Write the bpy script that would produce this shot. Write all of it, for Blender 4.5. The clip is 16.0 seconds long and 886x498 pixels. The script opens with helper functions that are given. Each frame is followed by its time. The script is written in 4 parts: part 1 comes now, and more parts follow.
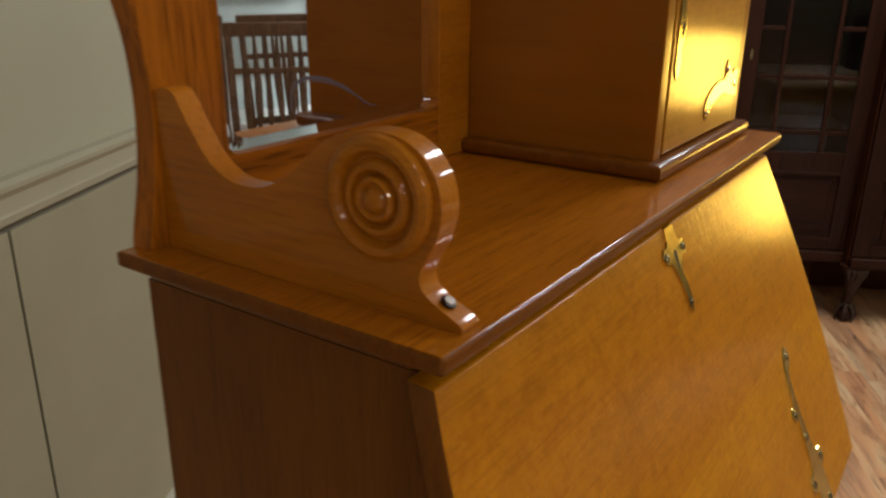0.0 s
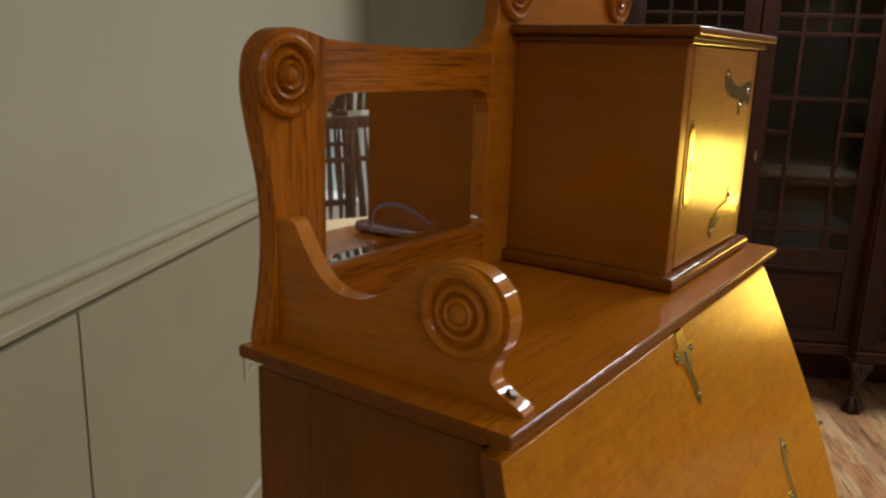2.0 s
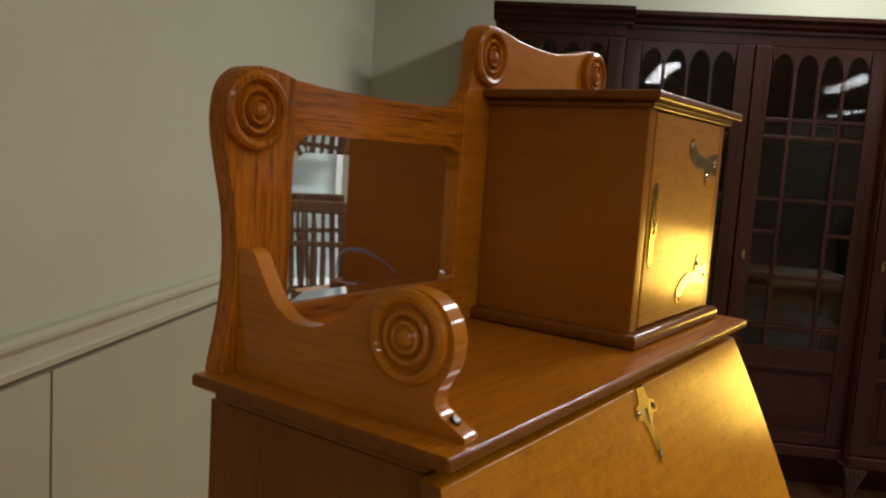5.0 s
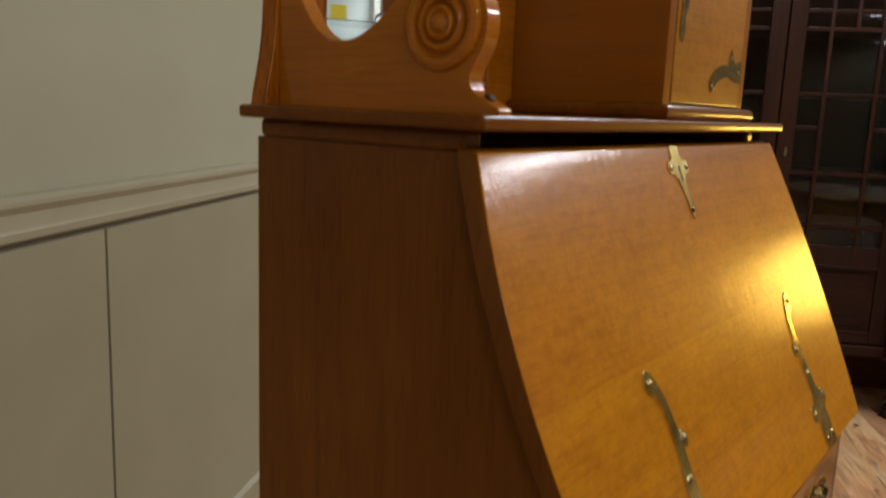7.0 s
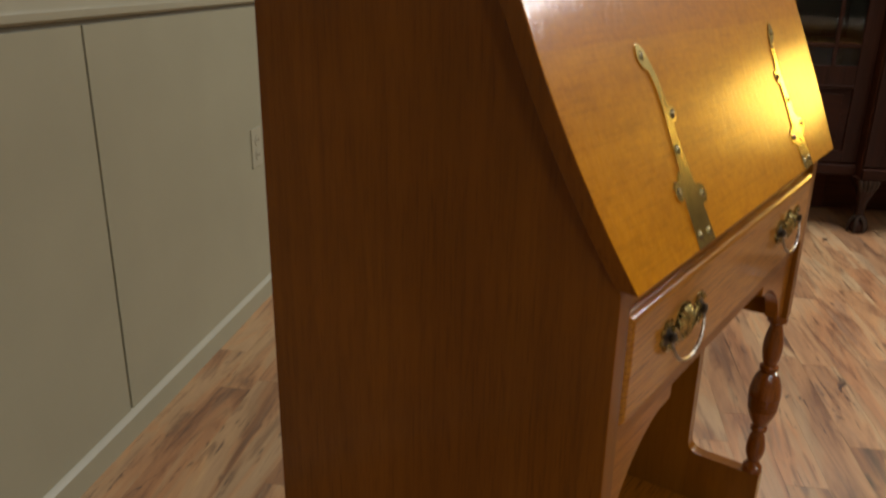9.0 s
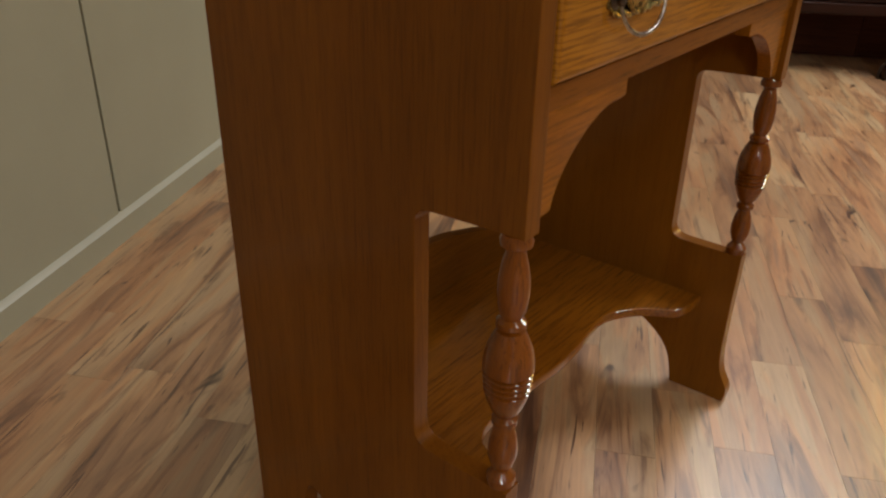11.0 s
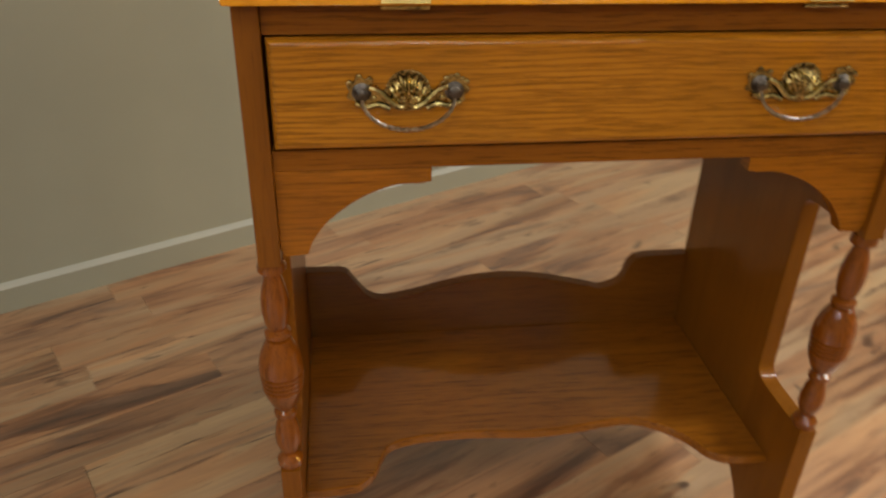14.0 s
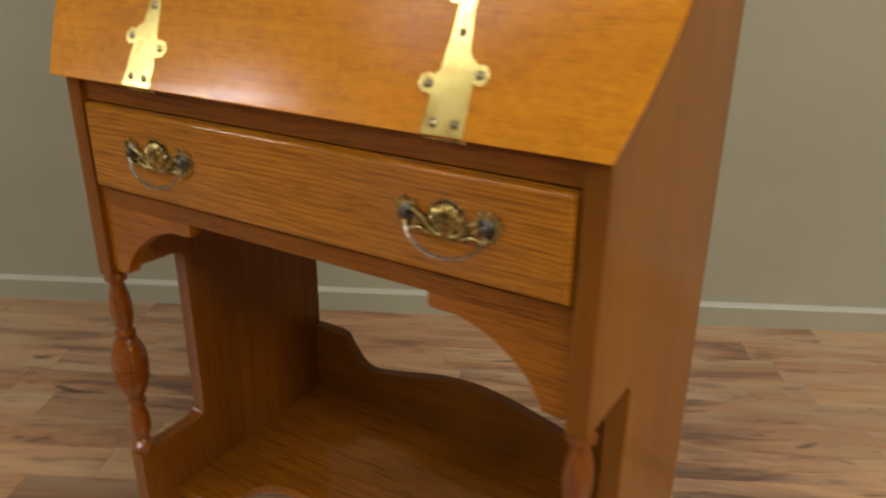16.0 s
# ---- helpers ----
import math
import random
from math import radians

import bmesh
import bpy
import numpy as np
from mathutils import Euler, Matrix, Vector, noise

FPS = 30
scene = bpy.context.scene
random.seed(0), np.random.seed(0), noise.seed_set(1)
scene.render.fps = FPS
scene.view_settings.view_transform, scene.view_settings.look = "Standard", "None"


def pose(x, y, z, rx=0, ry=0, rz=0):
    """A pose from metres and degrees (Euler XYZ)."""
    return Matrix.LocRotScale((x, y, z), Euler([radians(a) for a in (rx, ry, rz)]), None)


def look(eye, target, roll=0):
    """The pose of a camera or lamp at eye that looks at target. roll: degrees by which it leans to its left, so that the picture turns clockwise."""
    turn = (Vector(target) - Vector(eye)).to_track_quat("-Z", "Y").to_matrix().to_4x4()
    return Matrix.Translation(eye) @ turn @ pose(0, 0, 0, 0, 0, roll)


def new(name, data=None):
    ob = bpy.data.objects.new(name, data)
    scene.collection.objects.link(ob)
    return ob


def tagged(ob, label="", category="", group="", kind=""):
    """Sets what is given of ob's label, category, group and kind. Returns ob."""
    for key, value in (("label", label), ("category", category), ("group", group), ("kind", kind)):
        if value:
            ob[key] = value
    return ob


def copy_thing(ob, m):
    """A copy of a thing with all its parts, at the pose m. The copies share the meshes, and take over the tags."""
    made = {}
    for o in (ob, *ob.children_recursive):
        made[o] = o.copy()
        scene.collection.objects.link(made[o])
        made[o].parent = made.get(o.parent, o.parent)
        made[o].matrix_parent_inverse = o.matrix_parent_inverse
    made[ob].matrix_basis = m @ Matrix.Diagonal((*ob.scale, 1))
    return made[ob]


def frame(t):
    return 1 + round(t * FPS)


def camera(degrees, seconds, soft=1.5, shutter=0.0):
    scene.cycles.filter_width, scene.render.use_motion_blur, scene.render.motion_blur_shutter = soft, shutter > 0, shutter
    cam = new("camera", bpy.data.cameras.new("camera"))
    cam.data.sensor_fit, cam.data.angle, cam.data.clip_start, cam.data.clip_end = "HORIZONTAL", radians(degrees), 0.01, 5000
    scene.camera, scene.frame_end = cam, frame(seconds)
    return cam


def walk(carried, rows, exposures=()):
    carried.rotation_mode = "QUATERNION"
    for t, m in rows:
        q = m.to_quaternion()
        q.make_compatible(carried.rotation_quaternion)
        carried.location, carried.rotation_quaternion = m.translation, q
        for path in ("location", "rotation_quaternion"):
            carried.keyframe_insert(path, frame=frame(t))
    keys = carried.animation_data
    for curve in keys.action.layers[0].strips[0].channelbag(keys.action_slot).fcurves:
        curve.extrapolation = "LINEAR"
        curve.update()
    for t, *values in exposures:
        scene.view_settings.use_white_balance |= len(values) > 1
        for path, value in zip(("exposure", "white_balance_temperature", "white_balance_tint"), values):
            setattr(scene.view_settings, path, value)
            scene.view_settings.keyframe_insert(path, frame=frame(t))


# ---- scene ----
cam = camera(58.7, 16.0, soft=2.2, shutter=0.5)
PATH = [
    (0, (-0.62, -0.465, 1.312), (0.936, 0.597, 0.64), 0.7),
    (0.5, (-0.717, -0.481, 1.353), (0.878, 0.554, 0.732), 3.0),
    (1, (-0.753, -0.479, 1.367), (0.877, 0.526, 0.793), 3.4),
    (1.5, (-0.754, -0.474, 1.375), (0.834, 0.645, 0.898), 2.3),
    (2, (-0.742, -0.5, 1.37), (0.848, 0.616, 0.893), 1.8),
    (2.5, (-0.731, -0.518, 1.371), (0.889, 0.558, 0.905), 2.1),
    (3, (-0.72, -0.518, 1.373), (0.885, 0.581, 0.908), 2.2),
    (3.5, (-0.716, -0.532, 1.385), (0.904, 0.562, 0.963), 2.7),
    (6, (-0.75, -0.549, 1.238), (0.854, 0.633, 1.069), 4.1),
    (6.5, (-0.745, -0.567, 1.189), (0.831, 0.641, 0.946), 3.3),
    (7, (-0.772, -0.581, 1.141), (0.781, 0.629, 0.788), 2.3),
    (7.5, (-0.788, -0.584, 1.105), (0.747, 0.626, 0.684), 3.7),
    (8, (-0.802, -0.607, 1.065), (0.748, 0.553, 0.565), 2.9),
    (8.5, (-0.822, -0.615, 1.035), (0.717, 0.522, 0.453), 1.6),
    (9, (-0.831, -0.607, 0.997), (0.695, 0.499, 0.327), 1.0),
    (9.5, (-0.813, -0.615, 0.927), (0.71, 0.454, 0.193), -0.6),
    (10, (-0.805, -0.629, 0.849), (0.688, 0.43, 0.043), 1.0),
    (12.5, (-0.692, -0.833, 0.8), (0.405, 0.45, -0.272), -2.2),
    (13, (-0.519, -0.879, 0.815), (0.405, 0.494, -0.309), -2.1),
    (13.5, (-0.346, -0.937, 0.85), (0.325, 0.66, -0.151), -2.4),
    (14, (-0.237, -1.057, 0.923), (0.004, 0.66, -0.073), 1.5),
    (14.5, (-0.079, -1.016, 0.894), (-0.117, 0.781, 0.015), -2.2),
    (15, (0.122, -0.959, 0.893), (-0.218, 0.802, 0.008), -1.9),
    (15.5, (0.309, -0.99, 0.955), (-0.419, 0.693, 0.156), -1.2),
    (16, (0.504, -0.941, 0.938), (-0.452, 0.638, 0.168), 0.5),
]
EXPOSURES = [(0, -0.36), (3.5, -0.34), (6, -0.26), (8, -0.38), (10, -0.2), (12.5, -0.06), (14, 0.25), (15, 0.30), (15.5, 0.36), (16, 0.10)]
walk(cam, [(t, look(eye, target, roll)) for t, eye, target, roll in PATH], EXPOSURES)

# ---- world, light, exposure ----
world = bpy.data.worlds.new("world")
scene.world = world
world.use_nodes = True
world.node_tree.nodes["Background"].inputs[0].default_value = (0.75, 0.85, 1.0, 1)
world.node_tree.nodes["Background"].inputs[1].default_value = 0.05

# room frame: x along the panelled wall, -y into the room, z up
ANGLE = 27.2
ROOM = Matrix.Translation((0, 0.84, 0)) @ Matrix.Rotation(radians(ANGLE), 4, "Z")


def area(name, m, size, size_y, power, colour):
    data = bpy.data.lights.new(name, "AREA")
    data.shape, data.size, data.size_y, data.energy, data.color = "RECTANGLE", size, size_y, power, colour
    ob = new(name, data)
    ob.matrix_world = m
    return ob


COOL = (0.96, 0.98, 1.0)
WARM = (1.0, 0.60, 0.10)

# fluorescent ceiling lamps (place, power, length, turn), and an unseen warm lamp beyond the end of the desk
LAMPS = [(1.28, -2.0, 56, 1.3, 0), (1.72, -4.10, 80, 1.2, 0), (-1.9, -2.06, 16, 2.2, 0), (-1.9, -4.3, 44, 2.2, 0), (-5.4, -2.06, 84, 2.2, 0), (-5.6, -4.4, 40, 2.2, 6), (-9.6, -5.8, 30, 2.2, 0)]
for u, v, power, length, turn in LAMPS:
    area("fluorescent_light", ROOM @ look((u, v, 2.585), (u, v, 0)) @ pose(0, 0, 0, 0, 0, turn), length, 0.22, power, COOL)
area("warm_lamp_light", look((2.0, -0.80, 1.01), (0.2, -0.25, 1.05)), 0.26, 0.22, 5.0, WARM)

# ---- materials ----


def material(name):
    m = bpy.data.materials.new(name)
    m.use_nodes = True
    nt = m.node_tree
    return m, nt, nt.nodes["Principled BSDF"]


def node(nt, kind, **values):
    n = nt.nodes.new(kind)
    for key, value in values.items():
        if key in n.inputs:
            n.inputs[key].default_value = value
        else:
            setattr_safe(n, key, value)
    return n


def setattr_safe(n, key, value):
    if key == "noise_dimensions":
        n.noise_dimensions = value
    elif key == "operation":
        n.operation = value
    elif key == "blend_type":
        n.blend_type = value
    elif key == "data_type":
        n.data_type = value
    elif key == "wave_type":
        n.wave_type = value
    elif key == "bands_direction":
        n.bands_direction = value


def ramp(nt, fac, stops):
    r = nt.nodes.new("ShaderNodeValToRGB")
    while len(r.color_ramp.elements) < len(stops):
        r.color_ramp.elements.new(0.5)
    for e, (p, c) in zip(r.color_ramp.elements, stops):
        e.position, e.color = p, (*c, 1)
    nt.links.new(fac, r.inputs[0])
    return r.outputs[0]


def mix(nt, a, b, fac, blend="MIX"):
    m = nt.nodes.new("ShaderNodeMix")
    m.data_type, m.blend_type = "RGBA", blend
    for socket, value in ((m.inputs[0], fac), (m.inputs[6], a), (m.inputs[7], b)):
        if isinstance(value, (int, float)):
            socket.default_value = value
        elif isinstance(value, tuple):
            socket.default_value = (*value, 1)
        else:
            nt.links.new(value, socket)
    return m.outputs[2]


def wood(name, axis, dark, mid, light, rough=0.36, coat=0.28, pore=0.5, ray=0.0, scale=1.0, bump=0.12, gloss=0.05, film=0.16, crazed=0.0, joint=0.0, figure=0.48, cathedral=0.0, rings_per=1.0, bands="Z", wobble=19.0, dashes=0.0):
    """Varnished wood whose grain runs along axis (0, 1 or 2) in object space."""
    m, nt, b = material(name)
    coord = nt.nodes.new("ShaderNodeTexCoord")

    def stretched(along, across, shift=0.0):
        mp = nt.nodes.new("ShaderNodeMapping")
        s = [across * scale] * 3
        s[axis] = along * scale
        mp.inputs["Scale"].default_value = s
        mp.inputs["Location"].default_value = (shift, shift * 1.7, shift * 0.6)
        nt.links.new(coord.outputs["Object"], mp.inputs[0])
        return mp.outputs[0]

    broad = node(nt, "ShaderNodeTexNoise", Scale=1.0, Detail=3.0, Distortion=0.6)
    nt.links.new(stretched(1.2, 14.0), broad.inputs["Vector"])
    rings = node(nt, "ShaderNodeTexNoise", Scale=1.0, Detail=4.0, Roughness=0.55, Distortion=0.35)
    nt.links.new(stretched(1.8, 95.0, 3.1), rings.inputs["Vector"])
    fine = node(nt, "ShaderNodeTexNoise", Scale=1.0, Detail=3.0, Roughness=0.7)
    nt.links.new(stretched(20.0, 360.0, 7.7), fine.inputs["Vector"])
    patch = node(nt, "ShaderNodeTexNoise", Scale=1.0, Detail=2.0)
    nt.links.new(stretched(5.0, 6.0, 1.3), patch.inputs["Vector"])
    c = ramp(nt, broad.outputs[0], [(0.3, mid), (0.7, light)])
    c2 = ramp(nt, rings.outputs[0], [(0.37, dark), (0.46, mid), (0.64, light)])
    col = mix(nt, c, c2, figure)
    if cathedral:
        # plain-sawn growth rings, wandering across the board
        wave = node(nt, "ShaderNodeTexWave", wave_type="BANDS", bands_direction=bands if axis != 2 else "Y", Scale=38.0 * rings_per, Distortion=wobble, Detail=3.0)
        wave.inputs["Detail Scale"].default_value = 0.16
        wave.inputs["Detail Roughness"].default_value = 0.4
        nt.links.new(stretched(0.55, 1.0, 0.37), wave.inputs["Vector"])
        ring_marks = ramp(nt, wave.outputs["Fac"], [(0.0, (0.9, 0.9, 0.9)), (0.22, (0.5, 0.5, 0.5)), (0.5, (0, 0, 0))])
        amount = node(nt, "ShaderNodeMath", operation="MULTIPLY")
        fade = node(nt, "ShaderNodeMapRange")
        nt.links.new(patch.outputs[0], fade.inputs[0])
        fade.inputs[1].default_value, fade.inputs[2].default_value = 0.35, 0.62
        fade.inputs[3].default_value, fade.inputs[4].default_value = 0.25 * cathedral, 1.15 * cathedral
        nt.links.new(fade.outputs[0], amount.inputs[1])
        nt.links.new(ring_marks, amount.inputs[0])
        col = mix(nt, col, dark, amount.outputs[0])
    pores = ramp(nt, fine.outputs[0], [(0.36, (0, 0, 0)), (0.5, (1, 1, 1))])
    inv = node(nt, "ShaderNodeMath", operation="MULTIPLY_ADD")
    nt.links.new(pores, inv.inputs[0])
    inv.inputs[1].default_value, inv.inputs[2].default_value = -pore, pore
    col = mix(nt, col, tuple(v * 0.45 for v in dark), inv.outputs[0])
    if dashes:
        # open pores in broken lines along the growth rings
        row = node(nt, "ShaderNodeTexNoise", Scale=1.0, Detail=2.0, Distortion=0.15)
        nt.links.new(stretched(15.0, 330.0, 9.3), row.inputs["Vector"])
        cut = ramp(nt, row.outputs[0], [(0.33, (1, 1, 1)), (0.43, (0, 0, 0))])
        share = node(nt, "ShaderNodeMath", operation="MULTIPLY")
        nt.links.new(cut, share.inputs[0])
        share.inputs[1].default_value = dashes
        col = mix(nt, col, tuple(v * 0.6 for v in dark), share.outputs[0])
    stain = ramp(nt, patch.outputs[0], [(0.3, (0.82, 0.80, 0.76)), (0.7, (1.1, 1.08, 1.02))])
    col = mix(nt, col, stain, 0.8, "MULTIPLY")
    if ray:
        flake = node(nt, "ShaderNodeTexNoise", Scale=1.0, Detail=2.0, Distortion=1.5)
        nt.links.new(stretched(70.0, 150.0, 4.2), flake.inputs["Vector"])
        flakes = ramp(nt, flake.outputs[0], [(0.5, (0, 0, 0)), (0.66, (1, 1, 1))])
        f = node(nt, "ShaderNodeMath", operation="MULTIPLY")
        f.inputs[1].default_value = ray
        nt.links.new(flakes, f.inputs[0])
        col = mix(nt, col, tuple(min(1, v * 1.35) for v in light), f.outputs[0])
    if joint:
        # two boards glued edge to edge at this height, the upper one redder
        sep = nt.nodes.new("ShaderNodeSeparateXYZ")
        nt.links.new(coord.outputs["Object"], sep.inputs[0])
        over = node(nt, "ShaderNodeMath", operation="GREATER_THAN")
        nt.links.new(sep.outputs[2], over.inputs[0])
        over.inputs[1].default_value = joint
        col = mix(nt, col, mix(nt, col, (0.92, 0.86, 0.80), 1.0, "MULTIPLY"), over.outputs[0])
    if crazed:
        # darker islands where the old varnish has gathered
        mq = nt.nodes.new("ShaderNodeMapping")
        mq.inputs["Scale"].default_value = (0.75, 1.0, 0.9)
        nt.links.new(coord.outputs["Object"], mq.inputs[0])
        isle = node(nt, "ShaderNodeTexNoise", Scale=24.0, Detail=6.0, Roughness=0.7, Distortion=0.3)
        nt.links.new(mq.outputs[0], isle.inputs["Vector"])
        fleck = node(nt, "ShaderNodeTexNoise", Scale=115.0, Detail=4.0, Roughness=0.65)
        nt.links.new(mq.outputs[0], fleck.inputs["Vector"])
        col = mix(nt, col, ramp(nt, fleck.outputs[0], [(0.36, (0.70, 0.58, 0.45)), (0.50, (0.97, 0.96, 0.94)), (0.64, (1.14, 1.20, 1.15))]), 0.3, "MULTIPLY")
        col = mix(nt, col, ramp(nt, isle.outputs[0], [(0.36, (0.76, 0.66, 0.55)), (0.52, (0.98, 0.97, 0.95)), (0.68, (1.10, 1.12, 1.08))]), 0.4, "MULTIPLY")
    nt.links.new(col, b.inputs["Base Color"])
    rr = node(nt, "ShaderNodeMapRange")
    nt.links.new(patch.outputs[0], rr.inputs[0])
    rr.inputs[3].default_value, rr.inputs[4].default_value = rough * 0.8, rough * 1.25
    nt.links.new(rr.outputs[0], b.inputs["Roughness"])
    b.inputs["Specular IOR Level"].default_value = gloss
    b.inputs["Coat Weight"].default_value, b.inputs["Coat Roughness"].default_value = coat, film
    bp = node(nt, "ShaderNodeBump", Strength=bump, Distance=0.0006)
    nt.links.new(fine.outputs[0], bp.inputs["Height"])
    nt.links.new(bp.outputs[0], b.inputs["Normal"])
    if crazed:
        # old varnish that has shrunk into small ridges
        mp = nt.nodes.new("ShaderNodeMapping")
        mp.inputs["Scale"].default_value = (1.0, 0.45, 0.38)
        nt.links.new(coord.outputs["Object"], mp.inputs[0])
        skin = node(nt, "ShaderNodeTexNoise", Scale=125.0, Detail=3.0, Roughness=0.6, Distortion=0.3)
        nt.links.new(mp.outputs[0], skin.inputs["Vector"])
        wide = node(nt, "ShaderNodeTexNoise", Scale=7.0, Detail=2.0)
        nt.links.new(coord.outputs["Object"], wide.inputs["Vector"])
        where = node(nt, "ShaderNodeMapRange")
        nt.links.new(wide.outputs[0], where.inputs[0])
        where.inputs[1].default_value, where.inputs[2].default_value = 0.38, 0.65
        where.inputs[3].default_value, where.inputs[4].default_value = 0.4 * crazed, crazed
        b2p = node(nt, "ShaderNodeBump", Distance=0.0012)
        nt.links.new(where.outputs[0], b2p.inputs["Strength"])
        nt.links.new(skin.outputs[0], b2p.inputs["Height"])
        nt.links.new(bp.outputs[0], b2p.inputs["Normal"])
        nt.links.new(b2p.outputs[0], b.inputs["Normal"])
        nt.links.new(b2p.outputs[0], b.inputs["Coat Normal"])
    return m


def metal(name, colour, rough, dirt=(0.05, 0.04, 0.02), amount=0.5, scale=90.0):
    m, nt, b = material(name)
    coord = nt.nodes.new("ShaderNodeTexCoord")
    n = node(nt, "ShaderNodeTexNoise", Scale=scale, Detail=4.0)
    nt.links.new(coord.outputs["Object"], n.inputs["Vector"])
    c = ramp(nt, n.outputs[0], [(0.5 - 0.35 * amount, dirt), (0.5 + 0.1, colour)])
    nt.links.new(c, b.inputs["Base Color"])
    b.inputs["Metallic"].default_value = 1.0
    b.inputs["Roughness"].default_value = rough
    bp = node(nt, "ShaderNodeBump", Strength=0.15, Distance=0.0005)
    nt.links.new(n.outputs[0], bp.inputs["Height"])
    nt.links.new(bp.outputs[0], b.inputs["Normal"])
    return m


def paint(name, colour, rough=0.5, vary=0.06, bump=0.05, scale=6.0):
    m, nt, b = material(name)
    coord = nt.nodes.new("ShaderNodeTexCoord")
    n = node(nt, "ShaderNodeTexNoise", Scale=scale, Detail=5.0)
    nt.links.new(coord.outputs["Object"], n.inputs["Vector"])
    f = node(nt, "ShaderNodeTexNoise", Scale=260.0, Detail=2.0)
    nt.links.new(coord.outputs["Object"], f.inputs["Vector"])
    c = ramp(nt, n.outputs[0], [(0.25, tuple(v * (1 - vary) for v in colour)), (0.75, tuple(v * (1 + vary) for v in colour))])
    nt.links.new(c, b.inputs["Base Color"])
    b.inputs["Roughness"].default_value = rough
    bp = node(nt, "ShaderNodeBump", Strength=bump, Distance=0.001)
    nt.links.new(f.outputs[0], bp.inputs["Height"])
    nt.links.new(bp.outputs[0], b.inputs["Normal"])
    return m


OAK_D, OAK_M, OAK_L = (0.084, 0.020, 0.002), (0.335, 0.096, 0.004), (0.44, 0.135, 0.006)
oak_x = wood("oak_along_x", 0, OAK_D, OAK_M, OAK_L, pore=0.55, figure=0.35, dashes=0.35, coat=0.6, film=0.08)
oak_drawer = wood("oak_drawer_along_x", 0, (0.1443, 0.0435, 0.0031), (0.3426, 0.1237, 0.006), (0.4147, 0.1623, 0.0091), figure=0.15, cathedral=0.5, pore=0.42, coat=0.6, film=0.1, rings_per=1.5, wobble=14.0, dashes=0.32)
oak_bracket = wood("oak_bracket_along_x", 0, (0.1383, 0.0391, 0.0033), (0.2673, 0.0859, 0.0044), (0.3227, 0.1094, 0.0066), figure=0.2, pore=0.42, coat=0.45, film=0.12, dashes=0.3, cathedral=0.28, rings_per=1.4, wobble=9.0)
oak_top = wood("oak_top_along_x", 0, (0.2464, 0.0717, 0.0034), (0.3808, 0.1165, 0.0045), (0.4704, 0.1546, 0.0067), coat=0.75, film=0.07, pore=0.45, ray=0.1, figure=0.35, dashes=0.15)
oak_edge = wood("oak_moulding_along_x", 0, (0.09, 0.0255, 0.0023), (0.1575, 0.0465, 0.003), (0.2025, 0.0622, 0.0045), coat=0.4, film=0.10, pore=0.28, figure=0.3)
oak_door = wood("oak_door_along_x", 0, (0.3, 0.1098, 0.0045), (0.38, 0.1456, 0.0063), (0.44, 0.1792, 0.009), coat=0.5, film=0.12, pore=0.25, ray=0.15, figure=0.3, crazed=0.3, gloss=0.08)
oak_crest = wood("oak_crest_along_x", 0, (0.22, 0.064, 0.003), (0.34, 0.104, 0.004), (0.42, 0.138, 0.006), coat=0.5, film=0.12, pore=0.2, ray=0.2, figure=0.25)
oak_z = wood("oak_along_z", 2, OAK_D, OAK_M, OAK_L, pore=0.55, figure=0.3, dashes=0.35, coat=0.35, film=0.14)
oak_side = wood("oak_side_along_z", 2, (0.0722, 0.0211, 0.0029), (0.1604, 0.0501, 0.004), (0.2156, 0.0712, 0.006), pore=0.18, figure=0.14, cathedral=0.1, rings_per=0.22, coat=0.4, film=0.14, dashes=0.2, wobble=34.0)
oak_side_y = wood("oak_side_along_y", 1, (0.299, 0.0862, 0.004), (0.414, 0.1314, 0.0059), (0.483, 0.1629, 0.0079), pore=0.25, coat=0.6, film=0.07, figure=0.15, dashes=0.15)
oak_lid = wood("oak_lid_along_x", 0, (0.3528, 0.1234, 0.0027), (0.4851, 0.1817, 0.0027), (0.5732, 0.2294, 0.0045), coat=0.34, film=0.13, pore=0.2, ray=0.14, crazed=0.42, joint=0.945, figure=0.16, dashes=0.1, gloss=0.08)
oak_rail = wood("oak_rail_along_x", 0, (0.0968, 0.0282, 0.0026), (0.1848, 0.0581, 0.0044), (0.2376, 0.0792, 0.0062), dashes=0.2, pore=0.5)
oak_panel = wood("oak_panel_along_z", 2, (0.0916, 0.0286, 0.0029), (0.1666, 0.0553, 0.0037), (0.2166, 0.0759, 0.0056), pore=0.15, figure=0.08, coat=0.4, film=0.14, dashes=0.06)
oak_plain = wood("oak_plain_along_x", 1, (0.1981, 0.0634, 0.0053), (0.2576, 0.0833, 0.0053), (0.3103, 0.103, 0.0067), pore=0.1, figure=0.15)
oak_shelf = wood("oak_shelf_along_x", 0, (0.0641, 0.0179, 0.0019), (0.2052, 0.0646, 0.0037), (0.2822, 0.0951, 0.0064), scale=0.8, pore=0.42, cathedral=0.08, figure=0.15, bands="Y", rings_per=0.6, coat=0.7, film=0.12, dashes=0.4)
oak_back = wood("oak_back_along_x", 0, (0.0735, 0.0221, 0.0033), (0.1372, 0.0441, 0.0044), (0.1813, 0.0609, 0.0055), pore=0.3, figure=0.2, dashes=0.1)
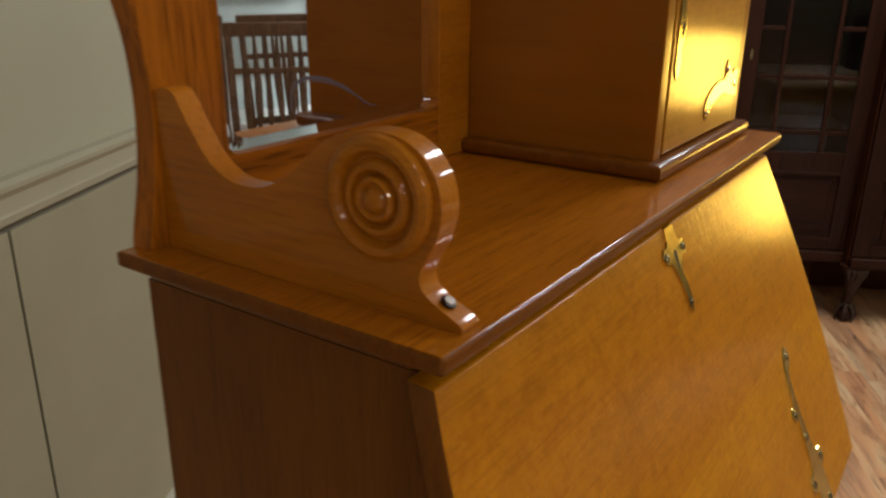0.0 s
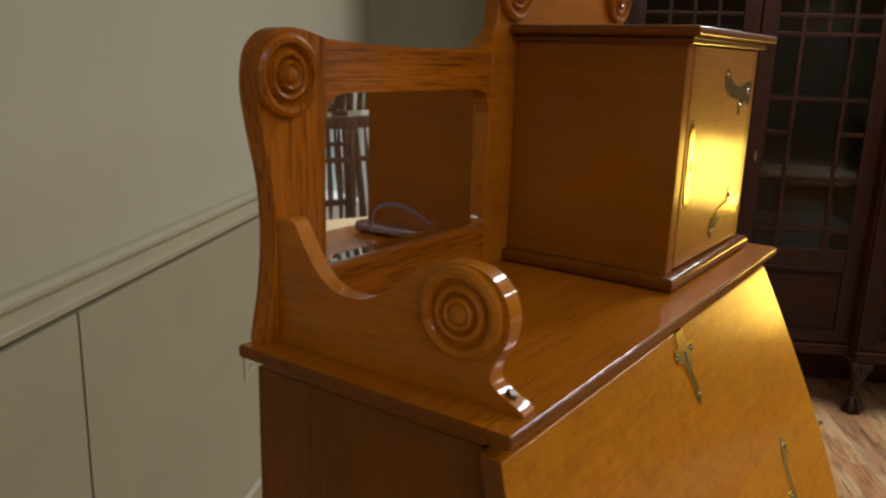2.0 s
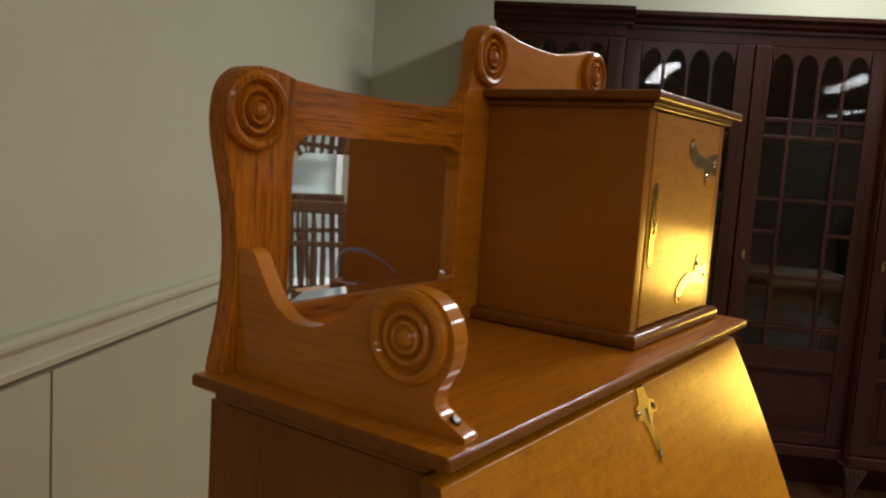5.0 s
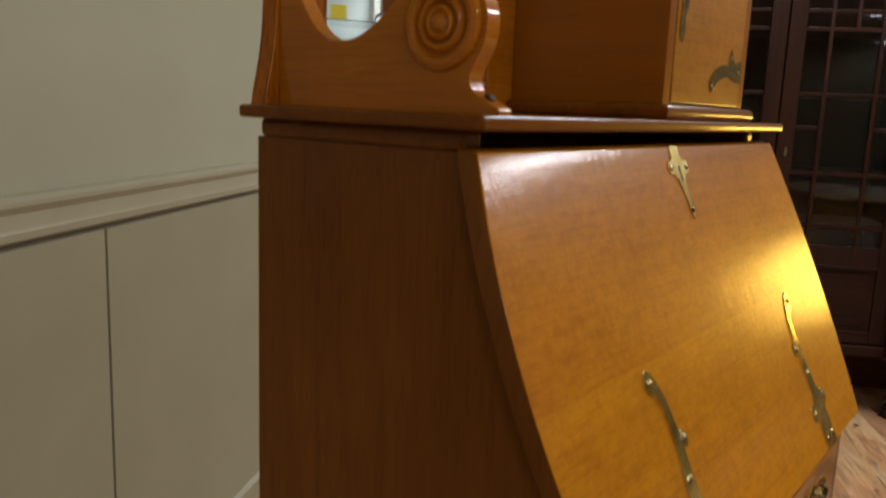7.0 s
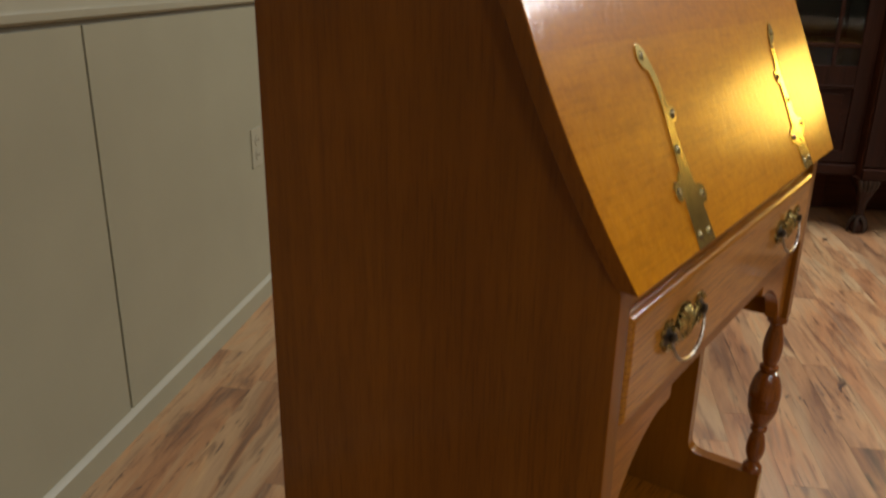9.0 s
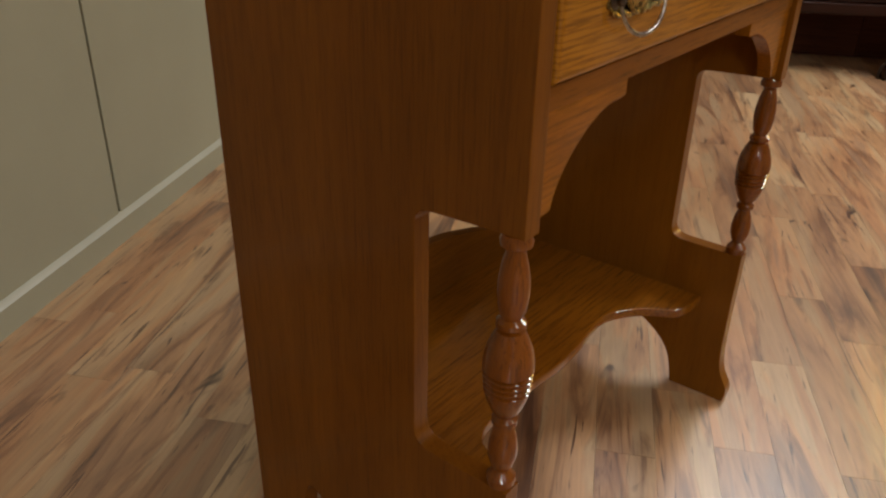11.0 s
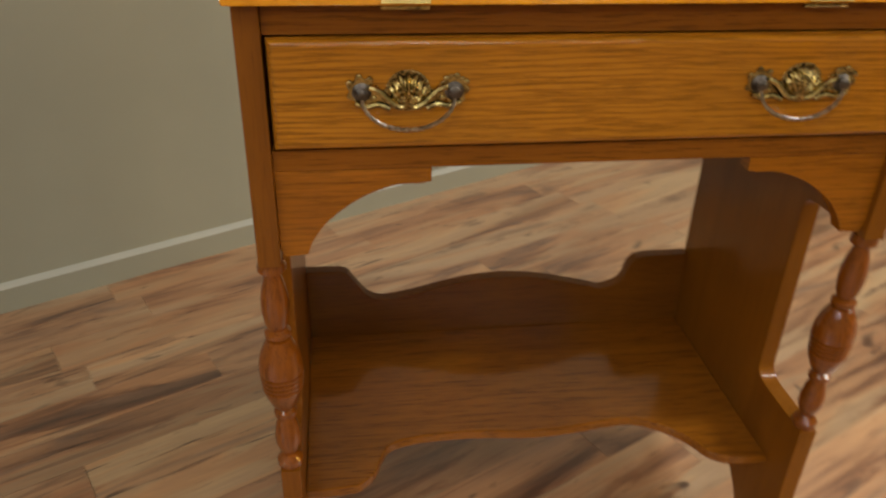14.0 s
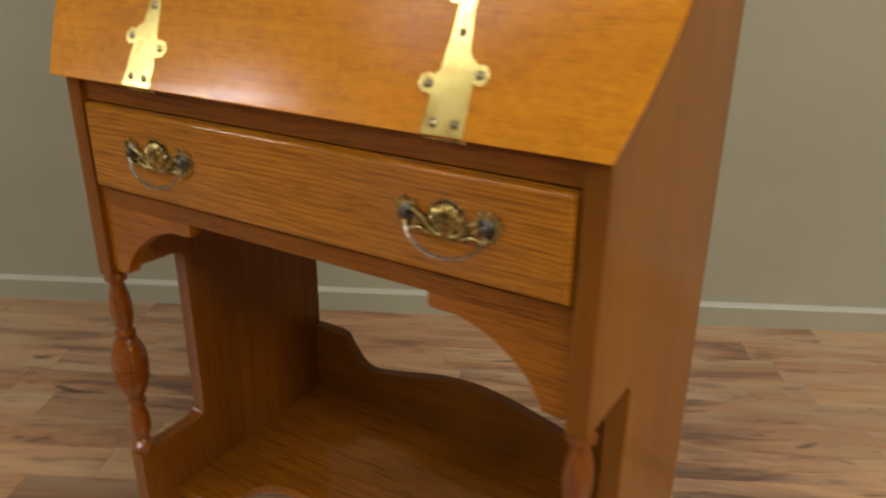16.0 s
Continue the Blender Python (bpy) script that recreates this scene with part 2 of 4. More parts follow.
oak_post = wood("oak_turned", 2, (0.0915, 0.0215, 0.0019), (0.1664, 0.043, 0.0026), (0.2246, 0.0609, 0.0038), rough=0.3, coat=0.9, film=0.06, figure=0.35, pore=0.45, dashes=0.2)
mahogany = wood("mahogany_along_z", 2, (0.01, 0.0033, 0.0019), (0.021, 0.0068, 0.0038), (0.033, 0.0112, 0.006), pore=0.3, coat=0.25, film=0.2)
mahogany_y = wood("mahogany_along_y", 1, (0.01, 0.0033, 0.0019), (0.021, 0.0068, 0.0038), (0.033, 0.0112, 0.006), pore=0.3, coat=0.16, film=0.2)
mahogany_in = wood("mahogany_inside", 1, (0.024, 0.0072, 0.004), (0.05, 0.015, 0.006), (0.076, 0.024, 0.01), rough=0.5, coat=0.0)
mahogany_worn = wood("mahogany_worn", 2, (0.0158, 0.009, 0.0059), (0.0338, 0.0207, 0.0144), (0.054, 0.036, 0.027), pore=0.3, coat=0.1)
brass = metal("bright_brass", (0.90, 0.74, 0.26), 0.20, (0.64, 0.50, 0.16), 0.45, 60.0)
bronze = metal("dark_bronze", (0.50, 0.42, 0.15), 0.14, (0.26, 0.20, 0.07), 0.5, 110.0)
old_brass = metal("aged_brass", (0.48, 0.36, 0.13), 0.26, (0.06, 0.04, 0.015), 0.7, 150.0)
bail_steel = metal("worn_steel", (0.50, 0.44, 0.36), 0.3, (0.16, 0.13, 0.10), 0.5, 200.0)
dark_iron = metal("dark_patinated_iron", (0.13, 0.11, 0.09), 0.35, (0.03, 0.025, 0.02), 0.5, 120.0)
steel = metal("steel_screw", (0.62, 0.58, 0.5), 0.25, (0.2, 0.17, 0.13), 0.4, 300.0)
screw_bronze = metal("bronze_screw", (0.40, 0.34, 0.20), 0.22, (0.14, 0.11, 0.06), 0.5, 300.0)
wall_paint = paint("sage_beige_wall_paint", (0.375, 0.370, 0.272), 0.62, 0.04, 0.10, 3.0)
panel_paint = paint("sage_beige_panel_paint", (0.310, 0.292, 0.198), 0.5, 0.05, 0.06, 4.0)
dark_reflection_paint = paint("dark_brown_reflection_paint", (0.075, 0.050, 0.030), 0.6, 0.05, 0.08, 3.0)
trim_paint = paint("sage_beige_trim_paint", (0.37, 0.35, 0.25), 0.4, 0.04, 0.04, 9.0)
lit_ledge = paint("pale_lit_ledge", (0.42, 0.40, 0.31), 0.4, 0.05, 0.03, 9.0)
groove_shade_paint = paint("dark_groove_and_shade", (0.14, 0.125, 0.09), 0.8)
ceiling_paint = paint("ceiling_white", (0.62, 0.62, 0.58), 0.8)
outlet_plastic = paint("painted_outlet_plate", (0.365, 0.34, 0.24), 0.4, 0.02, 0.02)
smear_dust = paint("dried_dust", (0.13, 0.11, 0.13), 0.9)
dark_slot = paint("dark_slot", (0.02, 0.018, 0.015), 0.6)

mirror_glass, nt, b = material("mirror_glass")
b.inputs["Metallic"].default_value, b.inputs["Roughness"].default_value = 1.0, 0.02
b.inputs["Base Color"].default_value = (0.92, 0.93, 0.91, 1)
pane_glass, nt, b = material("pane_glass")
b.inputs["Base Color"].default_value = (0.9, 0.95, 0.93, 1)
b.inputs["Transmission Weight"].default_value, b.inputs["Roughness"].default_value = 1.0, 0.02
b.inputs["IOR"].default_value = 1.3

# ---- builders ----


def prism(poly, axis, lo, hi, bevel=0.0, segments=2):
    """A plate: poly gives the outline in the two axes other than axis, in the order (x, y), (x, z) or (y, z)."""
    bm = bmesh.new()
    put = {0: lambda p, d: (d, p[0], p[1]), 1: lambda p, d: (p[0], d, p[1]), 2: lambda p, d: (p[0], p[1], d)}[axis]
    lower, upper = [bm.verts.new(put(p, lo)) for p in poly], [bm.verts.new(put(p, hi)) for p in poly]
    caps = [bm.faces.new(lower), bm.faces.new(upper)]
    n = len(poly)
    for i in range(n):
        bm.faces.new((lower[i], lower[(i + 1) % n], upper[(i + 1) % n], upper[i]))
    bmesh.ops.recalc_face_normals(bm, faces=bm.faces)
    if bevel:
        edges = list({e for f in caps for e in f.edges})
        bmesh.ops.bevel(bm, geom=edges, offset=bevel, segments=segments, affect="EDGES", profile=0.5, clamp_overlap=True)
    return bm


def box(x0, x1, y0, y1, z0, z1, bevel=0.0, segments=2):
    bm = bmesh.new()
    m = Matrix.LocRotScale(((x0 + x1) / 2, (y0 + y1) / 2, (z0 + z1) / 2), None, (abs(x1 - x0), abs(y1 - y0), abs(z1 - z0)))
    bmesh.ops.create_cube(bm, size=1.0, matrix=m)
    if bevel:
        bmesh.ops.bevel(bm, geom=list(bm.edges), offset=bevel, segments=segments, affect="EDGES", profile=0.5, clamp_overlap=True)
    return bm


def lathe(profile, m, steps=28):
    """Turns (radius, height) pairs about the local z axis of m."""
    bm = bmesh.new()
    rings = []
    for r, h in profile:
        if r < 1e-5:
            rings.append([bm.verts.new(m @ Vector((0, 0, h)))])
        else:
            rings.append([bm.verts.new(m @ Vector((r * math.cos(a), r * math.sin(a), h))) for a in (2 * math.pi * k / steps for k in range(steps))])
    for a, b2 in zip(rings, rings[1:]):
        for k in range(steps):
            q = [a[k % len(a)], a[(k + 1) % len(a)], b2[(k + 1) % len(b2)], b2[k % len(b2)]]
            q = [v for i, v in enumerate(q) if v not in q[:i]]
            if len(q) > 2:
                bm.faces.new(q)
    for r in (rings[0], rings[-1]):
        if len(r) > 1:
            bm.faces.new(r)
    bmesh.ops.recalc_face_normals(bm, faces=bm.faces)
    return bm


def tube(points, radius, steps=8, twist=0):
    """A round bar along points; twist gives it a rope-like relief."""
    bm = bmesh.new()
    pts = [Vector(p) for p in points]
    rings = []
    for i, p in enumerate(pts):
        d = (pts[min(i + 1, len(pts) - 1)] - pts[max(i - 1, 0)]).normalized()
        side = d.cross(Vector((0.02, 1, 0.01))).normalized()
        up = d.cross(side)
        r0 = radius(i / (len(pts) - 1)) if callable(radius) else radius
        ring = []
        for k in range(steps):
            a = 2 * math.pi * k / steps
            r = r0 * (1 + (0.22 * math.cos(2 * a + twist * i) if twist else 0))
            ring.append(bm.verts.new(p + side * (r * math.cos(a)) + up * (r * math.sin(a))))
        rings.append(ring)
    for a, b2 in zip(rings, rings[1:]):
        for k in range(steps):
            bm.faces.new((a[k], a[(k + 1) % steps], b2[(k + 1) % steps], b2[k]))
    bm.faces.new(rings[0]), bm.faces.new(rings[-1])
    bmesh.ops.recalc_face_normals(bm, faces=bm.faces)
    return bm


def join(*bms):
    out = bmesh.new()
    for bm in bms:
        me = bpy.data.meshes.new("tmp")
        bm.to_mesh(me)
        bm.free()
        out.from_mesh(me)
        bpy.data.meshes.remove(me)
    return out


def finish(bm, name, mat):
    me = bpy.data.meshes.new(name)
    for f in bm.faces:
        f.smooth = True
    for e in bm.edges:
        e.smooth = not (len(e.link_faces) == 2 and e.calc_face_angle(0) > radians(32))
    bm.to_mesh(me)
    bm.free()
    me.materials.append(mat)
    return me


def part(name, bm, mat, parent=None, label=""):
    """One bmesh as one mesh object under a thing or under a part."""
    ob = new(name, finish(bm, name, mat))
    if parent:
        ob.parent = parent
    if label:
        ob["label"] = label
    if len(ob.data.polygons) > 6:
        ob.modifiers.new("weighted", "WEIGHTED_NORMAL").keep_sharp = True
    return ob


def thing(name, label, category, m=None, group="", kind=""):
    ob = new(name)
    ob.empty_display_size = 0.1
    if m:
        ob.matrix_world = m
    return tagged(ob, label, category, group, kind)


def structure(name, bm, mat, label, category, m=None):
    ob = part(name, bm, mat)
    if m:
        ob.matrix_world = m
    return tagged(ob, label, category, kind="structure")


def arc(cx, cz, r, a0, a1, n=8):
    return [(cx + r * math.cos(radians(a0 + (a1 - a0) * k / n)), cz + r * math.sin(radians(a0 + (a1 - a0) * k / n))) for k in range(n + 1)]


def smooth_line(points, n=6):
    """A Catmull-Rom curve through a few points."""
    p = [points[0], *points, points[-1]]
    out = []
    for i in range(1, len(p) - 2):
        for k in range(n):
            t = k / n
            out.append(tuple(0.5 * (2 * p[i][j] + (p[i + 1][j] - p[i - 1][j]) * t + (2 * p[i - 1][j] - 5 * p[i][j] + 4 * p[i + 1][j] - p[i + 2][j]) * t * t
                       + (3 * p[i][j] - p[i - 1][j] - 3 * p[i + 1][j] + p[i + 2][j]) * t ** 3) for j in (0, 1)))
    out.append(points[-1])
    return out

# ---- the room ----
XW, XE, YS, H = -11.0, 2.33, -6.9, 2.62  # room-frame extents
structure("wall_panelled", box(XW, XE, 0.012, 0.13, 0, H), wall_paint, "sage beige painted wall above a panelled dado", "wall", ROOM)
structure("wall_east", box(XE, XE + 0.12, -2.70, 0.012, 0, H), wall_paint, "sage beige painted end wall behind the bookcase", "wall", ROOM)
# unseen stretch of wall, coloured dark so that the lid reflects little
structure("wall_east_far", box(XE, XE + 0.12, YS, -2.70, 0, H), dark_reflection_paint, "unseen wall beyond the bookcase, coloured dark brown for the lid reflections", "wall", ROOM)
structure("wall_west", box(XW - 0.12, XW, YS, 0.012, 0, H), wall_paint, "sage beige painted wall", "wall", ROOM)
structure("wall_south", box(XW, XE, YS - 0.12, YS, 0, H), wall_paint, "sage beige painted wall", "wall", ROOM)
structure("ceiling", box(XW, XE, YS, 0.012, H, H + 0.1), ceiling_paint, "plain white ceiling", "ceiling", ROOM)

# dado panels with dark grooves between them, rail and skirting
edges = [XW, -9.57, -8.37, -7.17, -5.97, -4.77, -3.57, -2.37, -1.17, 0.008, 1.208, XE]
for a, b2 in zip(edges, edges[1:]):
    structure("dado_panel", box(a + 0.0035, b2 - 0.0035, 0.003, 0.0095, 0.06, 0.886, 0.0015), panel_paint, "sage beige painted flat dado panel below the rail", "panel", ROOM)
# its strip above the panels paints the shade line under the rail
structure("dado_backing", box(XW, XE, 0.0096, 0.0118, 0.06, 0.905), groove_shade_paint, "dark groove lines between dado panels and painted shade line under the rail", "panel", ROOM)
RAIL = [(0.012, 0.895), (0.006, 0.895), (-0.006, 0.902), (-0.008, 0.915), (-0.004, 0.922), (-0.004, 0.945), (-0.008, 0.950), (-0.014, 0.958), (-0.014, 0.966), (-0.006, 0.974), (0.012, 0.976)]
structure("chair_rail", prism(RAIL, 0, XW, XE), trim_paint, "moulded sage beige chair rail", "trim", ROOM)
SKIRT = [(0.012, 0.0), (-0.009, 0.0), (-0.009, 0.0520), (-0.0005, 0.0605), (0.012, 0.0645)]
skirt = structure("baseboard", prism(SKIRT, 0, XW, XE), panel_paint, "low sage beige baseboard with light painted on its top edge", "trim", ROOM)
# upward faces take a paler colour for the light they catch
skirt.data.materials.append(lit_ledge)
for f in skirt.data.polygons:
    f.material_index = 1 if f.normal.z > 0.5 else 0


def outlet(u, z):
    ob = thing("wall_outlet", "painted duplex outlet plate on the dado", "outlet", ROOM @ Matrix.Translation((u, 0.004, z)))
    part("cover_plate", box(-0.036, 0.036, -0.006, 0.0, -0.058, 0.058, 0.002), outlet_plastic, ob)
    for dz in (-0.022, 0.022):
        s = part("socket", prism(arc(0, dz, 0.017, 0, 360, 20)[:-1], 1, -0.0085, -0.006, 0.001), outlet_plastic, ob)
        for dx in (-0.0065, 0.0065):
            part("slot", box(dx - 0.0012, dx + 0.0012, -0.0092, -0.0084, dz - 0.004, dz + 0.005), dark_slot, s)
    return ob


outlet(-0.424, 0.474)
outlet(0.803, 0.486)

# floor: one slab below, boards on it
structure("floor", box(XW, XE, YS, 0.0, -0.05, -0.006), dark_slot, "laminate floor base under the boards", "floor", ROOM)


def ceiling_fixture(u, v, length, turn):
    ob = thing("ceiling_light", "white fluorescent strip fixture on the ceiling", "ceiling light", ROOM @ Matrix.Translation((u, v, H)) @ pose(0, 0, 0, 0, 0, turn), "ceiling lights")
    part("housing", box(-length / 2 - 0.03, length / 2 + 0.03, -0.13, 0.13, -0.03, 0.0, 0.004), ceiling_paint, ob)
    return ob


for u, v, power, length, turn in LAMPS:
    ceiling_fixture(u, v, length, turn)

# ---- the secretary desk ----
desk = thing("secretary_desk", "honey-stained oak drop-front secretary desk with mirror and side cabinet", "desk")
SX, ST = 0.322, 0.022  # outer half width, thickness of the sides


def bend(z):
    """How far the old lid has bowed at a height, 0 at both ends."""
    t = min(max((z - 0.777) / 0.340, 0), 1)
    return 4 * t * (1 - t)


def half_width(z, e):
    """Half the lid's width at a height: its sides bow out."""
    return 0.327 + 0.006 * (z - 0.777) / 0.335 + (0.030 if e > 0 else 0.026) * bend(z)


def slope(x, z):
    """The lid's front face: y at a height; it has dished a little."""
    return -0.416 + 0.152 * (z - 0.777) / 0.340 + 0.003 * bend(z)


def side_outline(x):
    lid_back = [(slope(x, z) + 0.019, z) for z in (0.785, 0.83, 0.88, 0.93, 0.98, 1.04, 1.1105)]
    front_leg = smooth_line([(-0.400, 0.262), (-0.399, 0.12), (-0.403, 0.06), (-0.419, 0.025), (-0.417, 0.0)])
    arch = smooth_line([(-0.326, 0.0), (-0.314, 0.05), (-0.289, 0.083), (-0.249, 0.105), (-0.20, 0.10), (-0.165, 0.092)]) + smooth_line([(-0.145, 0.085), (-0.125, 0.098), (-0.112, 0.09), (-0.104, 0.05), (-0.095, 0.0)])
    cut = [(-0.378, 0.530), (-0.308, 0.527)] + arc(-0.300, 0.512, 0.014, 90, 0, 4) + [(-0.286, 0.30)] + smooth_line([(-0.286, 0.287), (-0.288, 0.272), (-0.298, 0.264), (-0.315, 0.262)]) + [(-0.378, 0.262)]
    return [(-0.018, 1.1105), (-0.020, 0.0)] + arch[::-1] + front_leg[::-1] + cut[::-1] + [(-0.400, 0.530), (-0.400, 0.772), (-0.395, 0.785)] + lid_back


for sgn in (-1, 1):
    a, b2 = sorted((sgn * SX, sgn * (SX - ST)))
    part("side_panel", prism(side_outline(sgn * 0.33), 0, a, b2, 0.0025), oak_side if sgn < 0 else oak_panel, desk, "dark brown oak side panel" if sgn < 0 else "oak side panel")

# turned posts in the cut-outs
POST = [(0, 0.262), (0.013, 0.262), (0.0150, 0.266), (0.0150, 0.272), (0.0110, 0.277), (0.0085, 0.281), (0.0115, 0.287), (0.0145, 0.297), (0.0150, 0.308), (0.0125, 0.323), (0.0085, 0.334), (0.0128, 0.3365), (0.0130, 0.3415), (0.0092, 0.3450), (0.0150, 0.353), (0.0200, 0.365), (0.0222, 0.3725)]
for k in range(4):
    # four fine grooves round the belly
    z, r = 0.3745 + 0.006 * k, 0.0226 + 0.0005 * k
    POST += [(r, z), (r - 0.0026, z + 0.0018), (r - 0.0024, z + 0.0028), (r + 0.0004, z + 0.0046)]
POST += [(0.0245, 0.4005), (0.0240, 0.408), (0.0221, 0.418), (0.0178, 0.429), (0.0135, 0.437), (0.0100, 0.4388), (0.0142, 0.4418), (0.0142, 0.4462), (0.0095, 0.4497), (0.0128, 0.458), (0.0150, 0.473), (0.0148, 0.486), (0.0125, 0.500), (0.0095, 0.511), (0.0085, 0.516), (0.0145, 0.5195), (0.0150, 0.5245), (0.0135, 0.5275), (0.0130, 0.530), (0, 0.530)]
for sgn in (-1, 1):
    part("turned_post", lathe([(r * 0.95, z) for r, z in POST], Matrix.Translation((sgn * 0.311, -0.386, 0)), 36), oak_post, desk, "turned vase-shaped oak post")

IN = SX - ST
# writing case: rails, floor and back
part("upper_rail", box(-IN, IN, -0.394, -0.372, 0.749, 0.773, 0.001), oak_rail, desk)
part("lower_rail", box(-IN, IN, -0.394, -0.372, 0.626, 0.646, 0.001), oak_rail, desk)
part("case_floor", box(-IN, IN, -0.372, -0.028, 0.755, 0.772), oak_x, desk)
part("drawer_runner_board", box(-IN, IN, -0.372, -0.028, 0.628, 0.642), oak_x, desk)
part("back_board", box(-IN, IN, -0.034, -0.027, 0.628, 1.106), oak_z, desk, "plain oak back board")
for sgn in (-1, 1):
    out = [(IN, 0.626), (0.156, 0.626), (0.156, 0.611)] + smooth_line([(0.166, 0.609), (0.19, 0.608), (0.222, 0.596), (0.252, 0.574), (0.268, 0.553), (0.274, 0.538)]) + [(0.296, 0.536), (IN, 0.545)]
    part("bracket", prism([(sgn * x, z) for x, z in out], 1, -0.393, -0.375, 0.0015), oak_bracket, desk, "curved oak corner bracket")

# drawer with its two pulls
bm = join(box(-0.297, 0.297, -0.3940, -0.3765, 0.648, 0.747), prism([(-0.2962, 0.6488), (0.2962, 0.6488), (0.2962, 0.7462), (-0.2962, 0.7462)], 1, -0.4020, -0.3800, 0.0062, 5))
drawer = part("drawer", bm, oak_drawer, desk, "straight-grained oak drawer front with a rounded rim")


def pull(cx, cz):
    y = -0.4010
    # scrolled back plate with a shell
    outline = []
    for k in range(72):
        a = 2 * math.pi * k / 72
        outline.append((math.cos(a), math.sin(a)))
    bits = []
    for sgn in (-1, 1):
        bits.append(prism([(cx + sgn * 0.040 + (0.0125 + 0.0016 * math.cos(7 * math.atan2(s, c))) * c, cz + 0.002 + (0.0125 + 0.0016 * math.cos(7 * math.atan2(s, c))) * s) for c, s in outline], 1, y - 0.0028, y, 0.001))
        scroll = smooth_line([(cx + sgn * 0.034, cz + 0.006), (cx + sgn * 0.024, cz + 0.001), (cx + sgn * 0.014, cz - 0.009), (cx + sgn * 0.005, cz - 0.0125), (cx + sgn * 0.002, cz - 0.008)], 5)
        bits.append(tube([(px, y - 0.004, pz) for px, pz in scroll], 0.0031, 8))
        scroll = smooth_line([(cx + sgn * 0.046, cz - 0.008), (cx + sgn * 0.036, cz - 0.012), (cx + sgn * 0.026, cz - 0.010), (cx + sgn * 0.016, cz - 0.014)], 5)
        bits.append(tube([(px, y - 0.003, pz) for px, pz in scroll], 0.0026, 8))
        for k in range(5):
            a = radians(35 + 45 * k) if sgn > 0 else radians(145 - 45 * k)
            bits.append(lathe([(0, 0), (0.0030, 0), (0.0026, 0.0018), (0, 0.003)], Matrix.Translation((cx + sgn * 0.040 + 0.0125 * math.cos(a), y - 0.002, cz + 0.002 + 0.0125 * math.sin(a))) @ Matrix.Rotation(radians(90), 4, "X"), 10))
    bits.append(prism([(cx - 0.036, cz - 0.003), (cx - 0.02, cz - 0.012), (cx, cz - 0.0145), (cx + 0.02, cz - 0.012), (cx + 0.036, cz - 0.003), (cx + 0.018, cz + 0.004), (cx - 0.018, cz + 0.004)], 1, y - 0.002, y, 0.0006))
    for k in range(17):
        a = radians(-35 + 250 * k / 16)
        bits.append(lathe([(0, 0), (0.0017, 0), (0.0014, 0.0014), (0, 0.0022)], Matrix.Translation((cx + 0.0182 * math.cos(a), y - 0.0015, cz + 0.0015 + 0.0172 * math.sin(a))) @ Matrix.Rotation(radians(90), 4, "X"), 8))
    bits.append(prism([(cx + 0.0195 * math.cos(2 * math.pi * k / 40), cz + 0.0015 + 0.0185 * math.sin(2 * math.pi * k / 40)) for k in range(40)], 1, y - 0.0016, y, 0.0006))
    part("pull_plate", join(*bits), old_brass, drawer, "scrolled aged brass back plate")
    # fluted shell
    bm = bmesh.new()
    rows = []
    sz = cz + 0.0015
    for i in range(9):
        t = i / 8
        row = []
        for k in range(72):
            a = 2 * math.pi * k / 72
            px, pz = 0.0158 * math.cos(a), 0.0150 * math.sin(a)
            flute = math.cos(28 * math.atan2(px, pz + 0.0185))
            edge = 1 + 0.05 * flute * max(0, math.sin(a) + 0.4)
            h = 0.0075 * math.sqrt(max(0, 1 - (0.97 * t) ** 2)) + 0.0014 * math.cos(28 * math.atan2(t * px, t * pz + 0.0185)) * min(1, 1.6 * (t * pz + 0.0185) / 0.03)
            row.append(bm.verts.new((cx + t * edge * px, y - 0.0015 - h, sz + t * edge * pz)))
        rows.append(row)
    for r1, r2 in zip(rows, rows[1:]):
        for k in range(72):
            bm.faces.new((r1[k], r1[(k + 1) % 72], r2[(k + 1) % 72], r2[k]))
    bmesh.ops.remove_doubles(bm, verts=bm.verts, dist=1e-6)
    bmesh.ops.recalc_face_normals(bm, faces=bm.faces)
    part("shell", bm, old_brass, drawer, "fluted brass shell")
    for sgn in (-1, 1):
        part("pull_post", lathe([(0, 0), (0.0085, 0), (0.0085, 0.002), (0.0060, 0.0032), (0.0042, 0.0045), (0.0050, 0.006), (0.0048, 0.0080), (0.003, 0.0092), (0, 0.0095)], Matrix.Translation((cx + sgn * 0.040, y - 0.001, cz + 0.001)) @ Matrix.Rotation(radians(90), 4, "X"), 18), dark_iron, drawer, "dark patinated post")
    pts = [(cx + 0.040 * math.cos(a), y - 0.0078 - 0.005 * math.sin(-a), cz - 0.003 + 0.0270 * math.sin(a)) for a in (math.pi + math.pi * k / 60 for k in range(61))]
    pts = [(cx - 0.0395, y - 0.0078, cz + 0.003)] + pts + [(cx + 0.0395, y - 0.0078, cz + 0.003)]
    part("bail", tube(pts, lambda t: 0.0013 + 0.0006 * math.sin(math.pi * t), 6, twist=1.9), bail_steel, drawer, "twisted steel bail handle")


pull(-0.179, 0.701)
pull(0.1815, 0.702)

